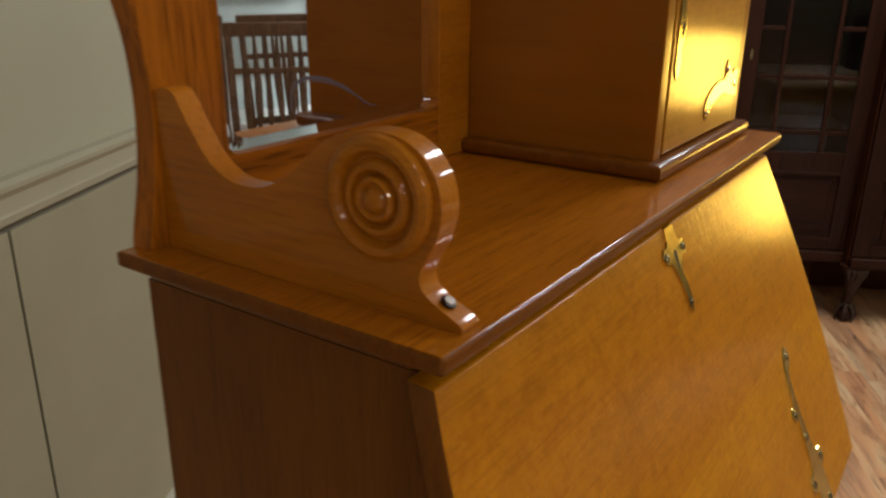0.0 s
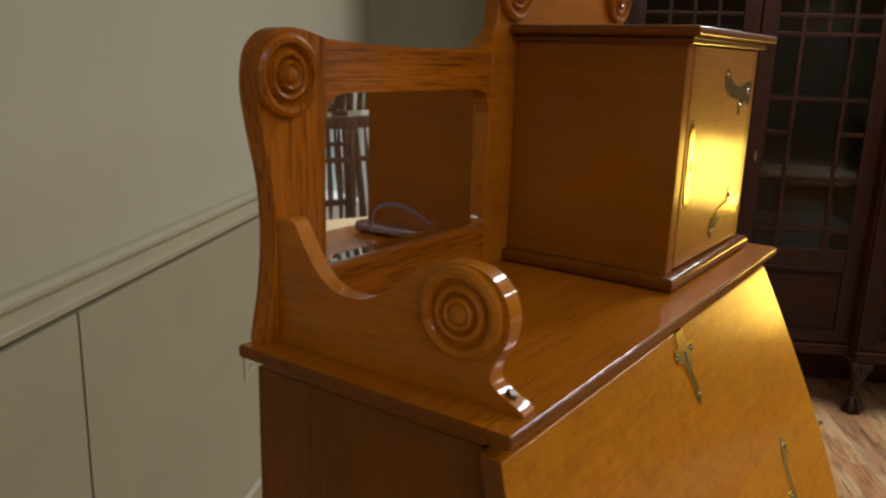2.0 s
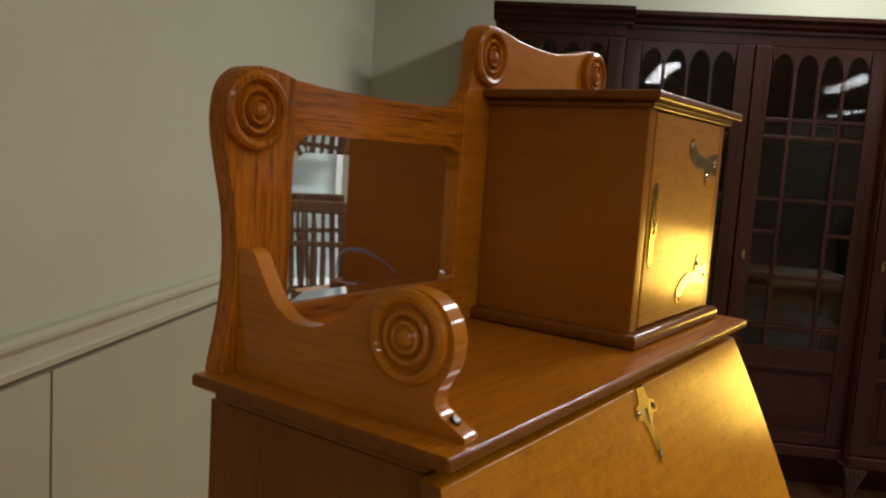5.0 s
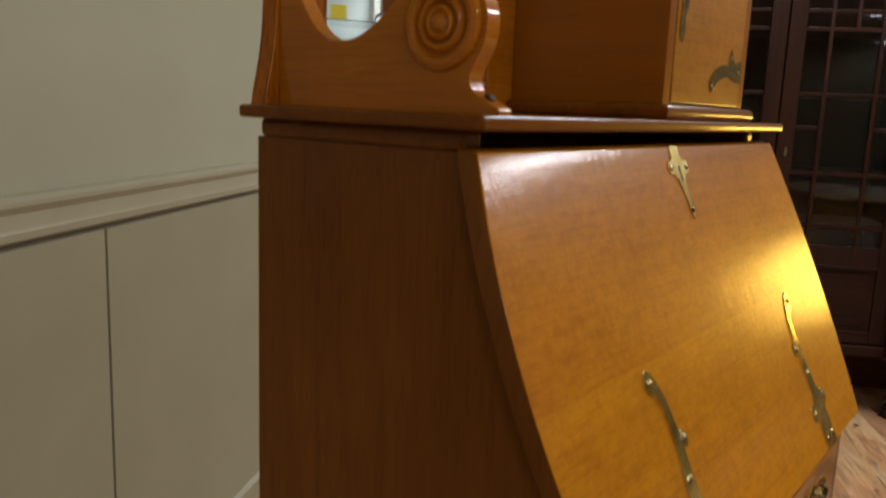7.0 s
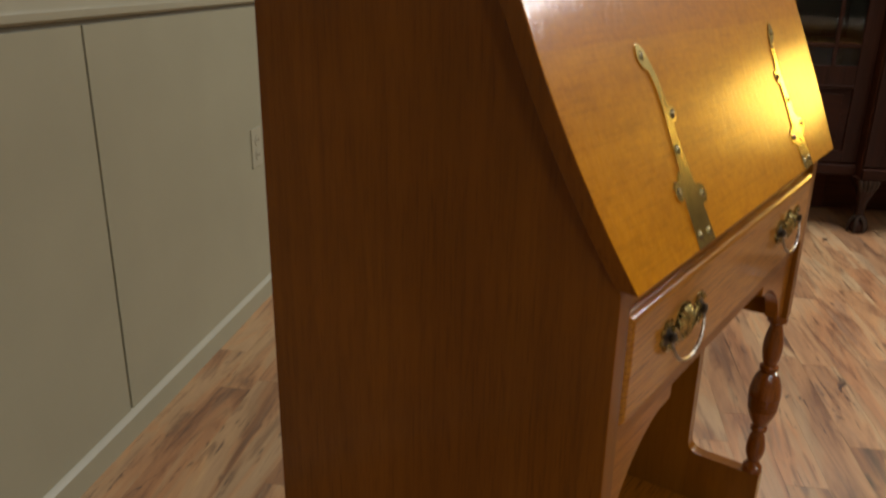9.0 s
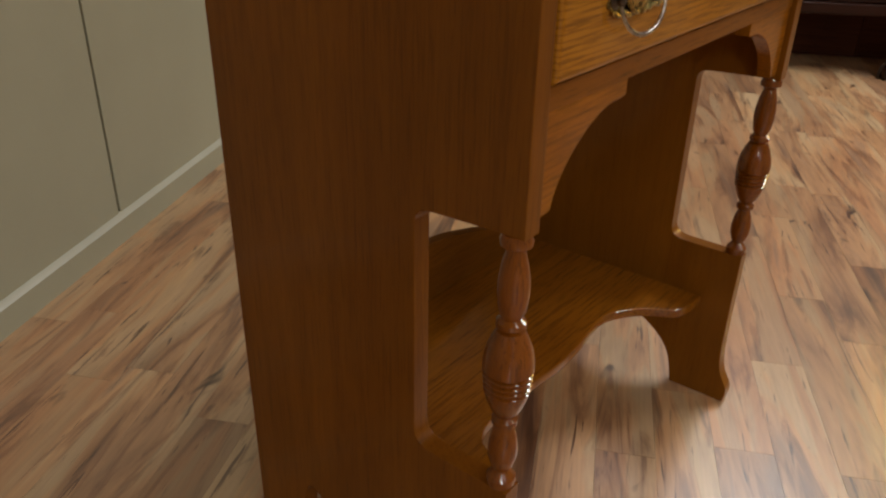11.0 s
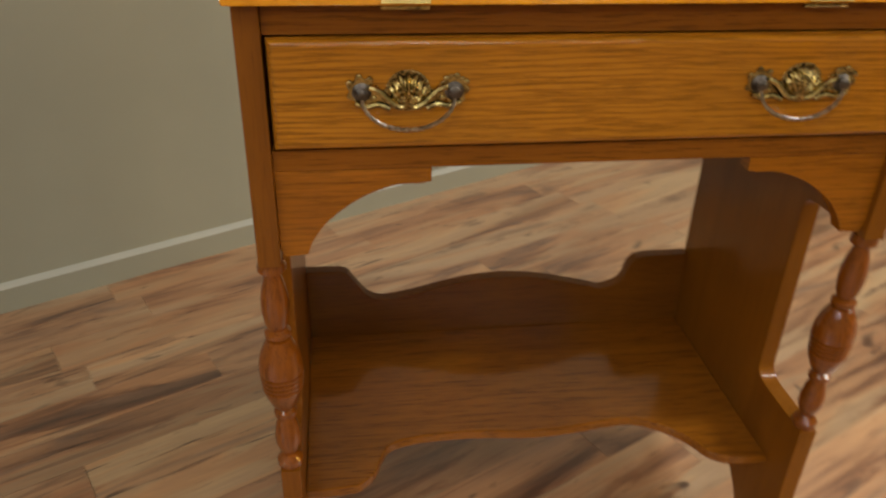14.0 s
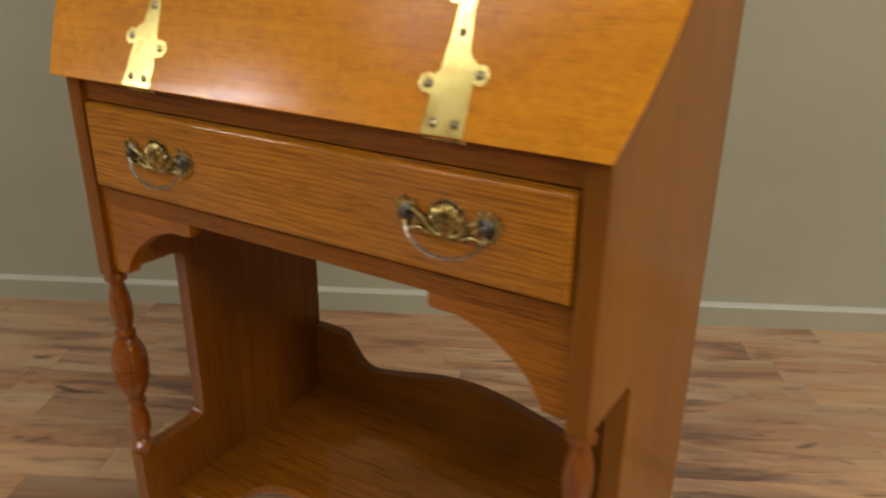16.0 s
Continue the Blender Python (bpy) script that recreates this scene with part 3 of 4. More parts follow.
# drop lid, bowed with age
bm = bmesh.new()
nx, nz = 24, 24
front, back = [], []
for i in range(nx + 1):
    e = 2 * i / nx - 1
    front.append([bm.verts.new((e * half_width(z, e), slope(0, z), z)) for z in (0.777 + 0.3350 * k / nz for k in range(nz + 1))])
    back.append([bm.verts.new((e * half_width(z, e), slope(0, z) + 0.0185, z + 0.001)) for z in (0.777 + 0.3350 * k / nz for k in range(nz + 1))])
for i in range(nx):
    for k in range(nz):
        bm.faces.new((front[i][k], front[i + 1][k], front[i + 1][k + 1], front[i][k + 1]))
        bm.faces.new((back[i][k], back[i][k + 1], back[i + 1][k + 1], back[i + 1][k]))
    for k in (0, nz):
        bm.faces.new((front[i][k], front[i + 1][k], back[i + 1][k], back[i][k]))
for k in range(nz):
    for i in (0, nx):
        bm.faces.new((front[i][k], front[i][k + 1], back[i][k + 1], back[i][k]))
bmesh.ops.recalc_face_normals(bm, faces=bm.faces)
rim = [e for e in bm.edges if len(e.link_faces) == 2 and e.calc_face_angle(0) > radians(50)]
bmesh.ops.bevel(bm, geom=rim, offset=0.002, segments=2, affect="EDGES", profile=0.5)
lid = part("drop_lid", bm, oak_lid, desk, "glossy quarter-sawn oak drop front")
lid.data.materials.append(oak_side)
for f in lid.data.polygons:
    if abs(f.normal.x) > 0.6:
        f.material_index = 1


def on_lid(poly, lift, thick, bevel=0.0006):
    """A flat plate laid on the lid: poly in (x, z)."""
    bm = bmesh.new()
    top = [bm.verts.new((x, slope(x, z) - lift - thick, z)) for x, z in poly]
    low = [bm.verts.new((x, slope(x, z) - lift + 0.001, z)) for x, z in poly]
    n = len(poly)
    bm.faces.new(top)
    bm.faces.new(low)
    for i in range(n):
        bm.faces.new((low[i], low[(i + 1) % n], top[(i + 1) % n], top[i]))
    bmesh.ops.recalc_face_normals(bm, faces=bm.faces)
    return bm


def lid_screw(x, z, r=0.0042):
    m = Matrix.Translation((x, slope(x, z) - 0.0016, z)) @ Matrix.Rotation(radians(65), 4, "X")
    return lathe([(0, 0), (r, 0), (r * 0.95, 0.0006), (r * 0.6, 0.0015), (0, 0.0019)], m, 14)


def strap(cx, mirror):
    s = -1 if mirror else 1
    right = [(0.020, 0.7791), (0.019, 0.7973), (0.0175, 0.8069)] + [(0.017 + 0.0095 * math.cos(radians(a)) + 0.006, 0.8165 + 0.0085 * math.sin(radians(a))) for a in (-110, -60, -10, 40, 90, 125)] + [(0.0135, 0.8293), (0.0105, 0.8550), (0.0095, 0.8742)] + [(0.014 + 0.0075 * math.cos(radians(a)), 0.8833 + 0.0075 * math.sin(radians(a))) for a in (-120, -60, 0, 60, 120)] + [(0.0085, 0.8966), (0.0060, 0.9137), (-0.000, 0.9265), (-0.007, 0.9372)]
    left = [(-0.021, 0.9367), (-0.022, 0.9297), (-0.017, 0.9233), (-0.0085, 0.9201), (-0.0040, 0.9084), (-0.0028, 0.8923), (-0.0045, 0.8710), (-0.0070, 0.8550), (-0.0095, 0.8400)] + [(-0.023 + 0.0085 * math.cos(radians(a)), 0.8261 + 0.0085 * math.sin(radians(a))) for a in (60, 110, 160, 210, 260, 310)] + [(-0.0185, 0.7994), (-0.020, 0.7791)]
    tip = [(-0.013, 0.9415), (-0.018, 0.9404)]
    poly = [(cx + s * x, z) for x, z in right + tip + left]
    h = part("strap_hinge", on_lid(poly, 0.0, 0.0016), brass, lid, "long scrolled brass strap hinge")
    for x, z in ((-0.010, 0.7887), (0.010, 0.7877), (0.0225, 0.8165), (-0.0225, 0.8261), (0.001, 0.8560), (0.0135, 0.8833), (-0.014, 0.9319)):
        part("screw", lid_screw(cx + s * x, z), screw_bronze, lid)
    part("hinge_knuckle", tube([(cx - 0.02, -0.407, 0.7745), (cx + 0.02, -0.407, 0.7745)], 0.0028, 10), old_brass, lid)


strap(-0.182, False)
strap(0.183, True)
# lock plate
ear = [(0.0185 + 0.0072 * math.cos(radians(a)), 1.0915 + 0.0072 * math.sin(radians(a))) for a in (120, 60, 0, -60, -120)]
poly = [(0.0090, 1.1120), (0.0105, 1.1020)] + ear + [(0.0085, 1.0800), (0.0055, 1.0735), (0.0080, 1.0660), (0.0095, 1.0560), (0.0085, 1.0480), (0.0035, 1.0410), (-0.0015, 1.0480), (-0.0005, 1.0560), (-0.0030, 1.0640), (-0.0060, 1.0735), (-0.0085, 1.0800)] + [(-x, z) for x, z in ear[::-1]] + [(-0.0105, 1.1020), (-0.0090, 1.1120)]
part("lock_plate", on_lid(poly, 0.0, 0.0014), brass, lid, "shaped brass lock plate with keyhole")
for x, z in ((0.0195, 1.0915), (-0.0195, 1.0915), (0.0035, 1.0500)):
    part("screw", lid_screw(x, z, 0.0034), screw_bronze, lid)
part("keyhole", on_lid(arc(0, 1.09, 0.0028, -50, 230, 8) + [(-0.0016, 1.0785), (0.0016, 1.0785)], 0.0012, 0.0005), dark_slot, lid)

# top board with rounded front edge
bm = box(-0.345, 0.345, -0.2780, -0.0205, 1.1265, 1.1375)
bmesh.ops.bevel(bm, geom=[e for e in bm.edges if not all(abs(v.co.y + 0.024) < 1e-5 for v in e.verts)], offset=0.0032, segments=4, affect="EDGES", profile=0.5)
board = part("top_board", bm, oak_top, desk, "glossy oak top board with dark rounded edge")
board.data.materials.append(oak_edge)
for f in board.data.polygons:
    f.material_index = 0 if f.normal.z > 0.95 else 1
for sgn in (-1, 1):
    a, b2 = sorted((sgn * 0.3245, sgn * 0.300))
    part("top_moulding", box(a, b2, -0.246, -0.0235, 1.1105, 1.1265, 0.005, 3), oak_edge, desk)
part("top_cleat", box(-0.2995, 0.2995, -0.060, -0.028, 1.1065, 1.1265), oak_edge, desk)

# mirror back: shaped stiles, rails and crest
Y0, Y1 = -0.0405, -0.0210
OX0, OX1, OZ0, OZ1 = -0.2610, -0.0070, 1.1870, 1.3365  # the opening for the glass
out = smooth_line([(-0.3320, 1.1375), (-0.3300, 1.150), (-0.3235, 1.180), (-0.3200, 1.210), (-0.3195, 1.240), (-0.3225, 1.272), (-0.3310, 1.310), (-0.3355, 1.335), (-0.3355, 1.353), (-0.3310, 1.371), (-0.3190, 1.3830), (-0.3030, 1.3875), (-0.2830, 1.3865), (OX0 - 0.0002, 1.3815)], 5)
part("mirror_stile", prism(out + [(OX0 - 0.0002, 1.1375)], 1, Y0, Y1, 0.004, 3), oak_z, desk, "shaped upright of the mirror frame")
rail_top = smooth_line([(OX0, 1.3810), (-0.225, 1.3785), (-0.16, 1.3765), (-0.10, 1.3765), (-0.065, 1.3770), (-0.035, 1.3790), (-0.0180, 1.3840), (OX1, 1.3930)])
rail_low = [(OX1, OZ1 - 0.025)] + arc(OX1 - 0.0247, OZ1 - 0.0245, 0.0245, 0, 90, 6) + [(-0.15, OZ1 + 0.0003)] + arc(OX0 + 0.0242, OZ1 - 0.0240, 0.0240, 90, 180, 6) + [(OX0, OZ1 - 0.025)]
part("mirror_top_rail", prism(rail_top + rail_low, 1, Y0 + 0.001, Y1, 0.0025, 2), oak_x, desk, "dipped top rail over the mirror")
low = [(OX0, OZ0 + 0.010)] + arc(OX0 + 0.0092, OZ0 + 0.009, 0.009, 180, 270, 4) + arc(OX1 - 0.0092, OZ0 + 0.009, 0.009, 270, 360, 4) + [(OX1, OZ0 + 0.010), (OX1, 1.1375), (OX0, 1.1375)]
part("mirror_bottom_rail", prism(low, 1, Y0 + 0.001, Y1, 0.0025, 2), oak_x, desk)
crest = smooth_line([(OX1 + 0.0005, 1.3935), (-0.0005, 1.402), (0.0035, 1.420), (0.0045, 1.440), (0.0060, 1.456), (0.0130, 1.469), (0.028, 1.4765), (0.045, 1.4780), (0.067, 1.476), (0.10, 1.4710), (0.14, 1.4685), (0.189, 1.4680), (0.235, 1.474), (0.275, 1.4820), (0.300, 1.4865), (0.322, 1.4850), (0.339, 1.474), (0.346, 1.458), (0.344, 1.435), (0.334, 1.405), (0.330, 1.30), (0.330, 1.1375)])
part("crest_board", prism(crest + [(OX1 + 0.0005, 1.1375)], 1, Y0 + 0.0005, Y1, 0.003, 3), oak_crest, desk, "shaped crest board behind the cabinet")
part("mirror_backing", box(OX0 - 0.02, OX1 + 0.02, Y1 - 0.003, Y1 + 0.004, 1.16, 1.36), oak_z, desk)
# bevelled mirror plate with rounded inner corners to its bevel
GLASS = -0.0290


def rounded(x0, x1, z0, z1, r):
    return arc(x0 + r, z0 + r, r, 180, 270, 5) + arc(x1 - r, z0 + r, r, 270, 360, 5) + arc(x1 - r, z1 - r, r, 0, 90, 5) + arc(x0 + r, z1 - r, r, 90, 180, 5)


bm = bmesh.new()
rings = []
for y, outline in ((GLASS + 0.0045, rounded(OX0 - 0.010, OX1 + 0.010, OZ0 - 0.010, OZ1 + 0.008, 0.003)), (GLASS - 0.0022, rounded(OX0 - 0.010, OX1 + 0.010, OZ0 - 0.010, OZ1 + 0.008, 0.003)), (GLASS, rounded(OX0 + 0.009, OX1 - 0.008, OZ0 + 0.007, OZ1 - 0.016, 0.020))):
    rings.append([bm.verts.new((x, y, z)) for x, z in outline])
n = len(rings[0])
for low_ring, high_ring in zip(rings, rings[1:]):
    for k in range(n):
        bm.faces.new((low_ring[k], low_ring[(k + 1) % n], high_ring[(k + 1) % n], high_ring[k]))
bm.faces.new(rings[2])
bm.faces.new(rings[0])
bmesh.ops.recalc_face_normals(bm, faces=bm.faces)
part("mirror_plate", bm, mirror_glass, desk, "bevelled mirror glass")
for f in bpy.data.meshes["mirror_plate"].polygons:
    f.use_smooth = False
# dried smear on the glass
smear = smooth_line([(-0.189, 1.205), (-0.1885, 1.215), (-0.186, 1.2245), (-0.174, 1.2290), (-0.154, 1.2275), (-0.133, 1.2215), (-0.115, 1.2130), (-0.098, 1.2030), (-0.086, 1.2005)], 5)
part("smear", join(*[tube([(x, GLASS - 0.0001, z + dz) for x, z in smear[a:b2]], lambda t: 0.0002 + w * math.sin(math.pi * t), 5) for dz, w, a, b2 in ((0.0, 0.0005, 0, 14), (0.0008, 0.0009, 8, 30), (-0.0012, 0.0007, 16, len(smear)), (0.0022, 0.0005, 10, 24))]), smear_dust, desk, "pale dried smear on the mirror glass")

ROSETTE = [(0, -0.001), (0.0345, -0.001), (0.0345, 0.004), (0.0335, 0.0075), (0.030, 0.0098), (0.0265, 0.0092), (0.0248, 0.0062), (0.0232, 0.0026), (0.0222, 0.0026), (0.0208, 0.0066), (0.0185, 0.0088), (0.0162, 0.0080), (0.0146, 0.0042), (0.0138, 0.0028), (0.0130, 0.0036), (0.0122, 0.0085), (0.0106, 0.0104), (0.0090, 0.0094), (0.0079, 0.0074), (0.0069, 0.0080), (0.0052, 0.0108), (0.0027, 0.0119), (0, 0.0122)]


def rosette(x, z, r):
    k = r / 0.0345
    m = Matrix.Translation((x, Y0 + 0.001, z)) @ Matrix.Rotation(radians(90), 4, "X")
    part("rosette", lathe([(a * k, h * min(1, k * 1.05)) for a, h in ROSETTE], m, 44), oak_z, desk, "turned concentric oak rosette")


rosette(-0.3070, 1.3515, 0.0325)
rosette(0.0335, 1.4415, 0.0335)
rosette(0.3050, 1.4515, 0.0335)

# scrolled arm
AX = -0.309
arm = smooth_line([(-0.0410, 1.2395), (-0.0500, 1.2415), (-0.0590, 1.2385), (-0.0700, 1.2220), (-0.0850, 1.2025), (-0.1010, 1.1925), (-0.1170, 1.1905), (-0.1340, 1.1930), (-0.1550, 1.2045), (-0.1760, 1.2215), (-0.1950, 1.2310), (-0.2160, 1.2350), (-0.2360, 1.2320), (-0.2510, 1.2200), (-0.2570, 1.2030), (-0.2545, 1.1850), (-0.2460, 1.1690), (-0.2440, 1.1590), (-0.2500, 1.1515), (-0.2690, 1.1420), (-0.2700, 1.1375)], 5)
arm_ob = part("scrolled_arm", prism(arm + [(-0.041, 1.1375)], 0, AX - 0.008, AX + 0.008, 0.0022, 2), oak_side_y, desk, "scrolled oak arm with rosette")
m = Matrix.Translation((AX - 0.007, -0.2185, 1.2005)) @ Matrix.Rotation(radians(-90), 4, "Y")
part("rosette", lathe([(a * 0.98, h * 0.75) for a, h in ROSETTE], m, 44), oak_side_y, arm_ob)
m = Matrix.Translation((AX, -0.2565, 1.1490)) @ Matrix.Rotation(radians(32), 4, "X")
part("screw", lathe([(0, 0), (0.0045, 0), (0.0045, 0.0012), (0.003, 0.0022), (0, 0.0022)], m, 16), dark_iron, arm_ob, "dark screw head")

# side cabinet
CX0, CX1, CY = 0.044, 0.302, -0.234
part("cabinet_body", join(box(CX0, CX0 + 0.018, CY, -0.0405, 1.153, 1.391, 0.0015), box(CX1 - 0.018, CX1, CY, -0.0405, 1.153, 1.391, 0.0015), box(CX0 + 0.018, CX1 - 0.018, CY + 0.02, -0.0405, 1.153, 1.165), box(CX0 + 0.018, CX1 - 0.018, -0.056, -0.0405, 1.165, 1.391)), oak_plain, desk, "plain oak cabinet carcass")
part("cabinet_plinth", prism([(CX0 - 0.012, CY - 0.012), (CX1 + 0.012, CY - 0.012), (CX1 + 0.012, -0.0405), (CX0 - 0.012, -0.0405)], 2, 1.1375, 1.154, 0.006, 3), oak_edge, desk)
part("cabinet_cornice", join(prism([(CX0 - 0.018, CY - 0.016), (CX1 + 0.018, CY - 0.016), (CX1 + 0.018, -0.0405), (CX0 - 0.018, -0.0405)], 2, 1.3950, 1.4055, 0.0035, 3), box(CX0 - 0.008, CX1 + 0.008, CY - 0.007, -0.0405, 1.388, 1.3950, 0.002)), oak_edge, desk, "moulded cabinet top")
door = part("cabinet_door", box(CX0 + 0.0195, CX1 - 0.0195, CY - 0.001, CY + 0.019, 1.156, 1.3868, 0.002), oak_door, desk, "oak cabinet door with brass fittings")


def on_door(poly, thick=0.0014):
    return prism(poly, 1, CY - 0.001 - thick, CY - 0.0008, 0.0004, 1)


def door_hinge(zc, up):
    xr = CX1 - 0.022
    line = [(xr, 0.013), (xr - 0.028, 0.010), (xr - 0.050, 0.006), (xr - 0.078, 0.012), (xr - 0.094, 0.022), (xr - 0.101, 0.027), (xr - 0.107, 0.018), (xr - 0.100, 0.004), (xr - 0.074, -0.007), (xr - 0.048, -0.009), (xr - 0.044, -0.018), (xr - 0.040, -0.028), (xr - 0.034, -0.020), (xr - 0.024, -0.012), (xr - 0.012, -0.016), (xr, -0.014)]
    shape = smooth_line([(x, zc + up * z) for x, z in line], 4)
    part("door_hinge", on_door(shape), bronze, door, "scrolled dark brass hinge")
    for x, z in ((xr - 0.099, zc + up * 0.019), (xr - 0.010, zc), (xr - 0.039, zc - up * 0.017)):
        part("screw", lathe([(0, 0), (0.0036, 0), (0.003, 0.0014), (0, 0.0018)], Matrix.Translation((x, CY - 0.0022, z)) @ Matrix.Rotation(radians(90), 4, "X"), 12), steel, door)


door_hinge(1.339, 1)
door_hinge(1.198, -1)
xl = CX0 + 0.034
shape = smooth_line([(xl - 0.007, 1.306), (xl, 1.313), (xl + 0.006, 1.301), (xl + 0.004, 1.286), (xl + 0.011, 1.273), (xl + 0.010, 1.259), (xl + 0.004, 1.249), (xl + 0.006, 1.233), (xl, 1.221), (xl - 0.007, 1.229)], 4)
part("door_lock_plate", on_door(shape), bronze, door, "scrolled dark brass lock plate")
part("keyhole", prism(arc(xl + 0.003, 1.268, 0.0022, -50, 230, 8) + [(xl + 0.002, 1.258), (xl + 0.004, 1.258)], 1, CY - 0.0032, CY - 0.0022), dark_slot, door)

# lower shelf and its back rail
front = smooth_line([(-0.250, -0.350), (-0.232, -0.346), (-0.214, -0.328), (-0.203, -0.300), (-0.188, -0.280), (-0.150, -0.270), (-0.08, -0.268), (0.0, -0.275), (0.06, -0.272), (0.11, -0.265), (0.15, -0.265), (0.185, -0.283), (0.210, -0.307), (0.228, -0.336), (0.246, -0.348)])
shelf = [(-IN, -0.012), (-IN, -0.352), (-0.275, -0.352)] + front + [(0.262, -0.351), (0.275, -0.352), (IN, -0.352), (IN, -0.012)]
part("lower_shelf", prism(shelf, 2, 0.1630, 0.1780, 0.003), oak_shelf, desk, "scalloped oak lower shelf")
crest2 = [(-IN, 0.298), (-0.25, 0.297)] + smooth_line([(-0.238, 0.293), (-0.226, 0.275), (-0.208, 0.252), (-0.185, 0.243), (-0.14, 0.250), (-0.07, 0.267), (-0.02, 0.2735), (0.02, 0.2735), (0.07, 0.267), (0.14, 0.250), (0.165, 0.244), (0.195, 0.256), (0.206, 0.285), (0.216, 0.297)]) + [(0.23, 0.300), (IN, 0.301), (IN, 0.1782), (-IN, 0.1782)]
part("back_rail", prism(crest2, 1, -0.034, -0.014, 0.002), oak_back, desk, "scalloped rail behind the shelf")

# ---- the bookcase against the end wall ----
bookcase = thing("bookcase", "dark mahogany breakfront bookcase with glazed gothic doors", "bookcase", ROOM)


def foot(x, y, top):
    """Cabriole leg with a carved knee, on a ball held by four claws."""
    bm = bmesh.new()
    rings = []
    for k in range(13):
        t = k / 12
        z = 0.05 + (top + 0.004 - 0.05) * t
        half = 0.017 + 0.034 * max(0, t - 0.35) ** 1.3 / 0.57
        out = -0.012 - 0.022 * math.sin(math.pi * min(1, t * 1.05)) * (t - 0.25) / 0.5
        rings.append([bm.verts.new((x + out + half * math.copysign(abs(math.cos(a)) ** 0.6, math.cos(a)), y + half * math.copysign(abs(math.sin(a)) ** 0.6, math.sin(a)), z)) for a in (2 * math.pi * j / 16 for j in range(16))])
    for r1, r2 in zip(rings, rings[1:]):
        for j in range(16):
            bm.faces.new((r1[j], r1[(j + 1) % 16], r2[(j + 1) % 16], r2[j]))
    bm.faces.new(rings[0])
    bm.faces.new(rings[-1])
    bmesh.ops.recalc_face_normals(bm, faces=bm.faces)
    leg = part("cabriole_leg", bm, mahogany, bookcase, "curved mahogany leg with claw foot")
    ball = lathe([(0, 0), (0.018, 0.0), (0.029, 0.012), (0.032, 0.026), (0.027, 0.042), (0.014, 0.053), (0, 0.055)], Matrix.Translation((x - 0.016, y, 0)), 20)
    claws = []
    for a in (150, 210, 270, 330, 90, 30):
        c, s = math.cos(radians(a)), math.sin(radians(a))
        line = smooth_line([(0.010, 0.070), (0.024, 0.058), (0.033, 0.040), (0.036, 0.020), (0.034, 0.006)], 4)
        claws.append(tube([(x - 0.016 + r * c, y + r * s, z) for r, z in line], lambda t: 0.0085 - 0.004 * t, 8))
    part("ball", ball, mahogany, leg)
    part("claw", join(*claws), mahogany_worn, leg, "worn carved claws")
    knee = []
    for k in range(5):
        dy = -0.034 + 0.017 * k
        knee.append(tube([(x - 0.064 + 0.25 * abs(dy) + d, y + dy * sc, top - h) for d, sc, h in ((0.0, 1.0, 0.004), (-0.003, 0.9, 0.02), (0.004, 0.75, 0.042), (0.014, 0.55, 0.062))], lambda t: 0.010 - 0.006 * t, 8))
    part("knee_carving", join(*knee), mahogany_worn, leg, "worn carved leaf on the knee")


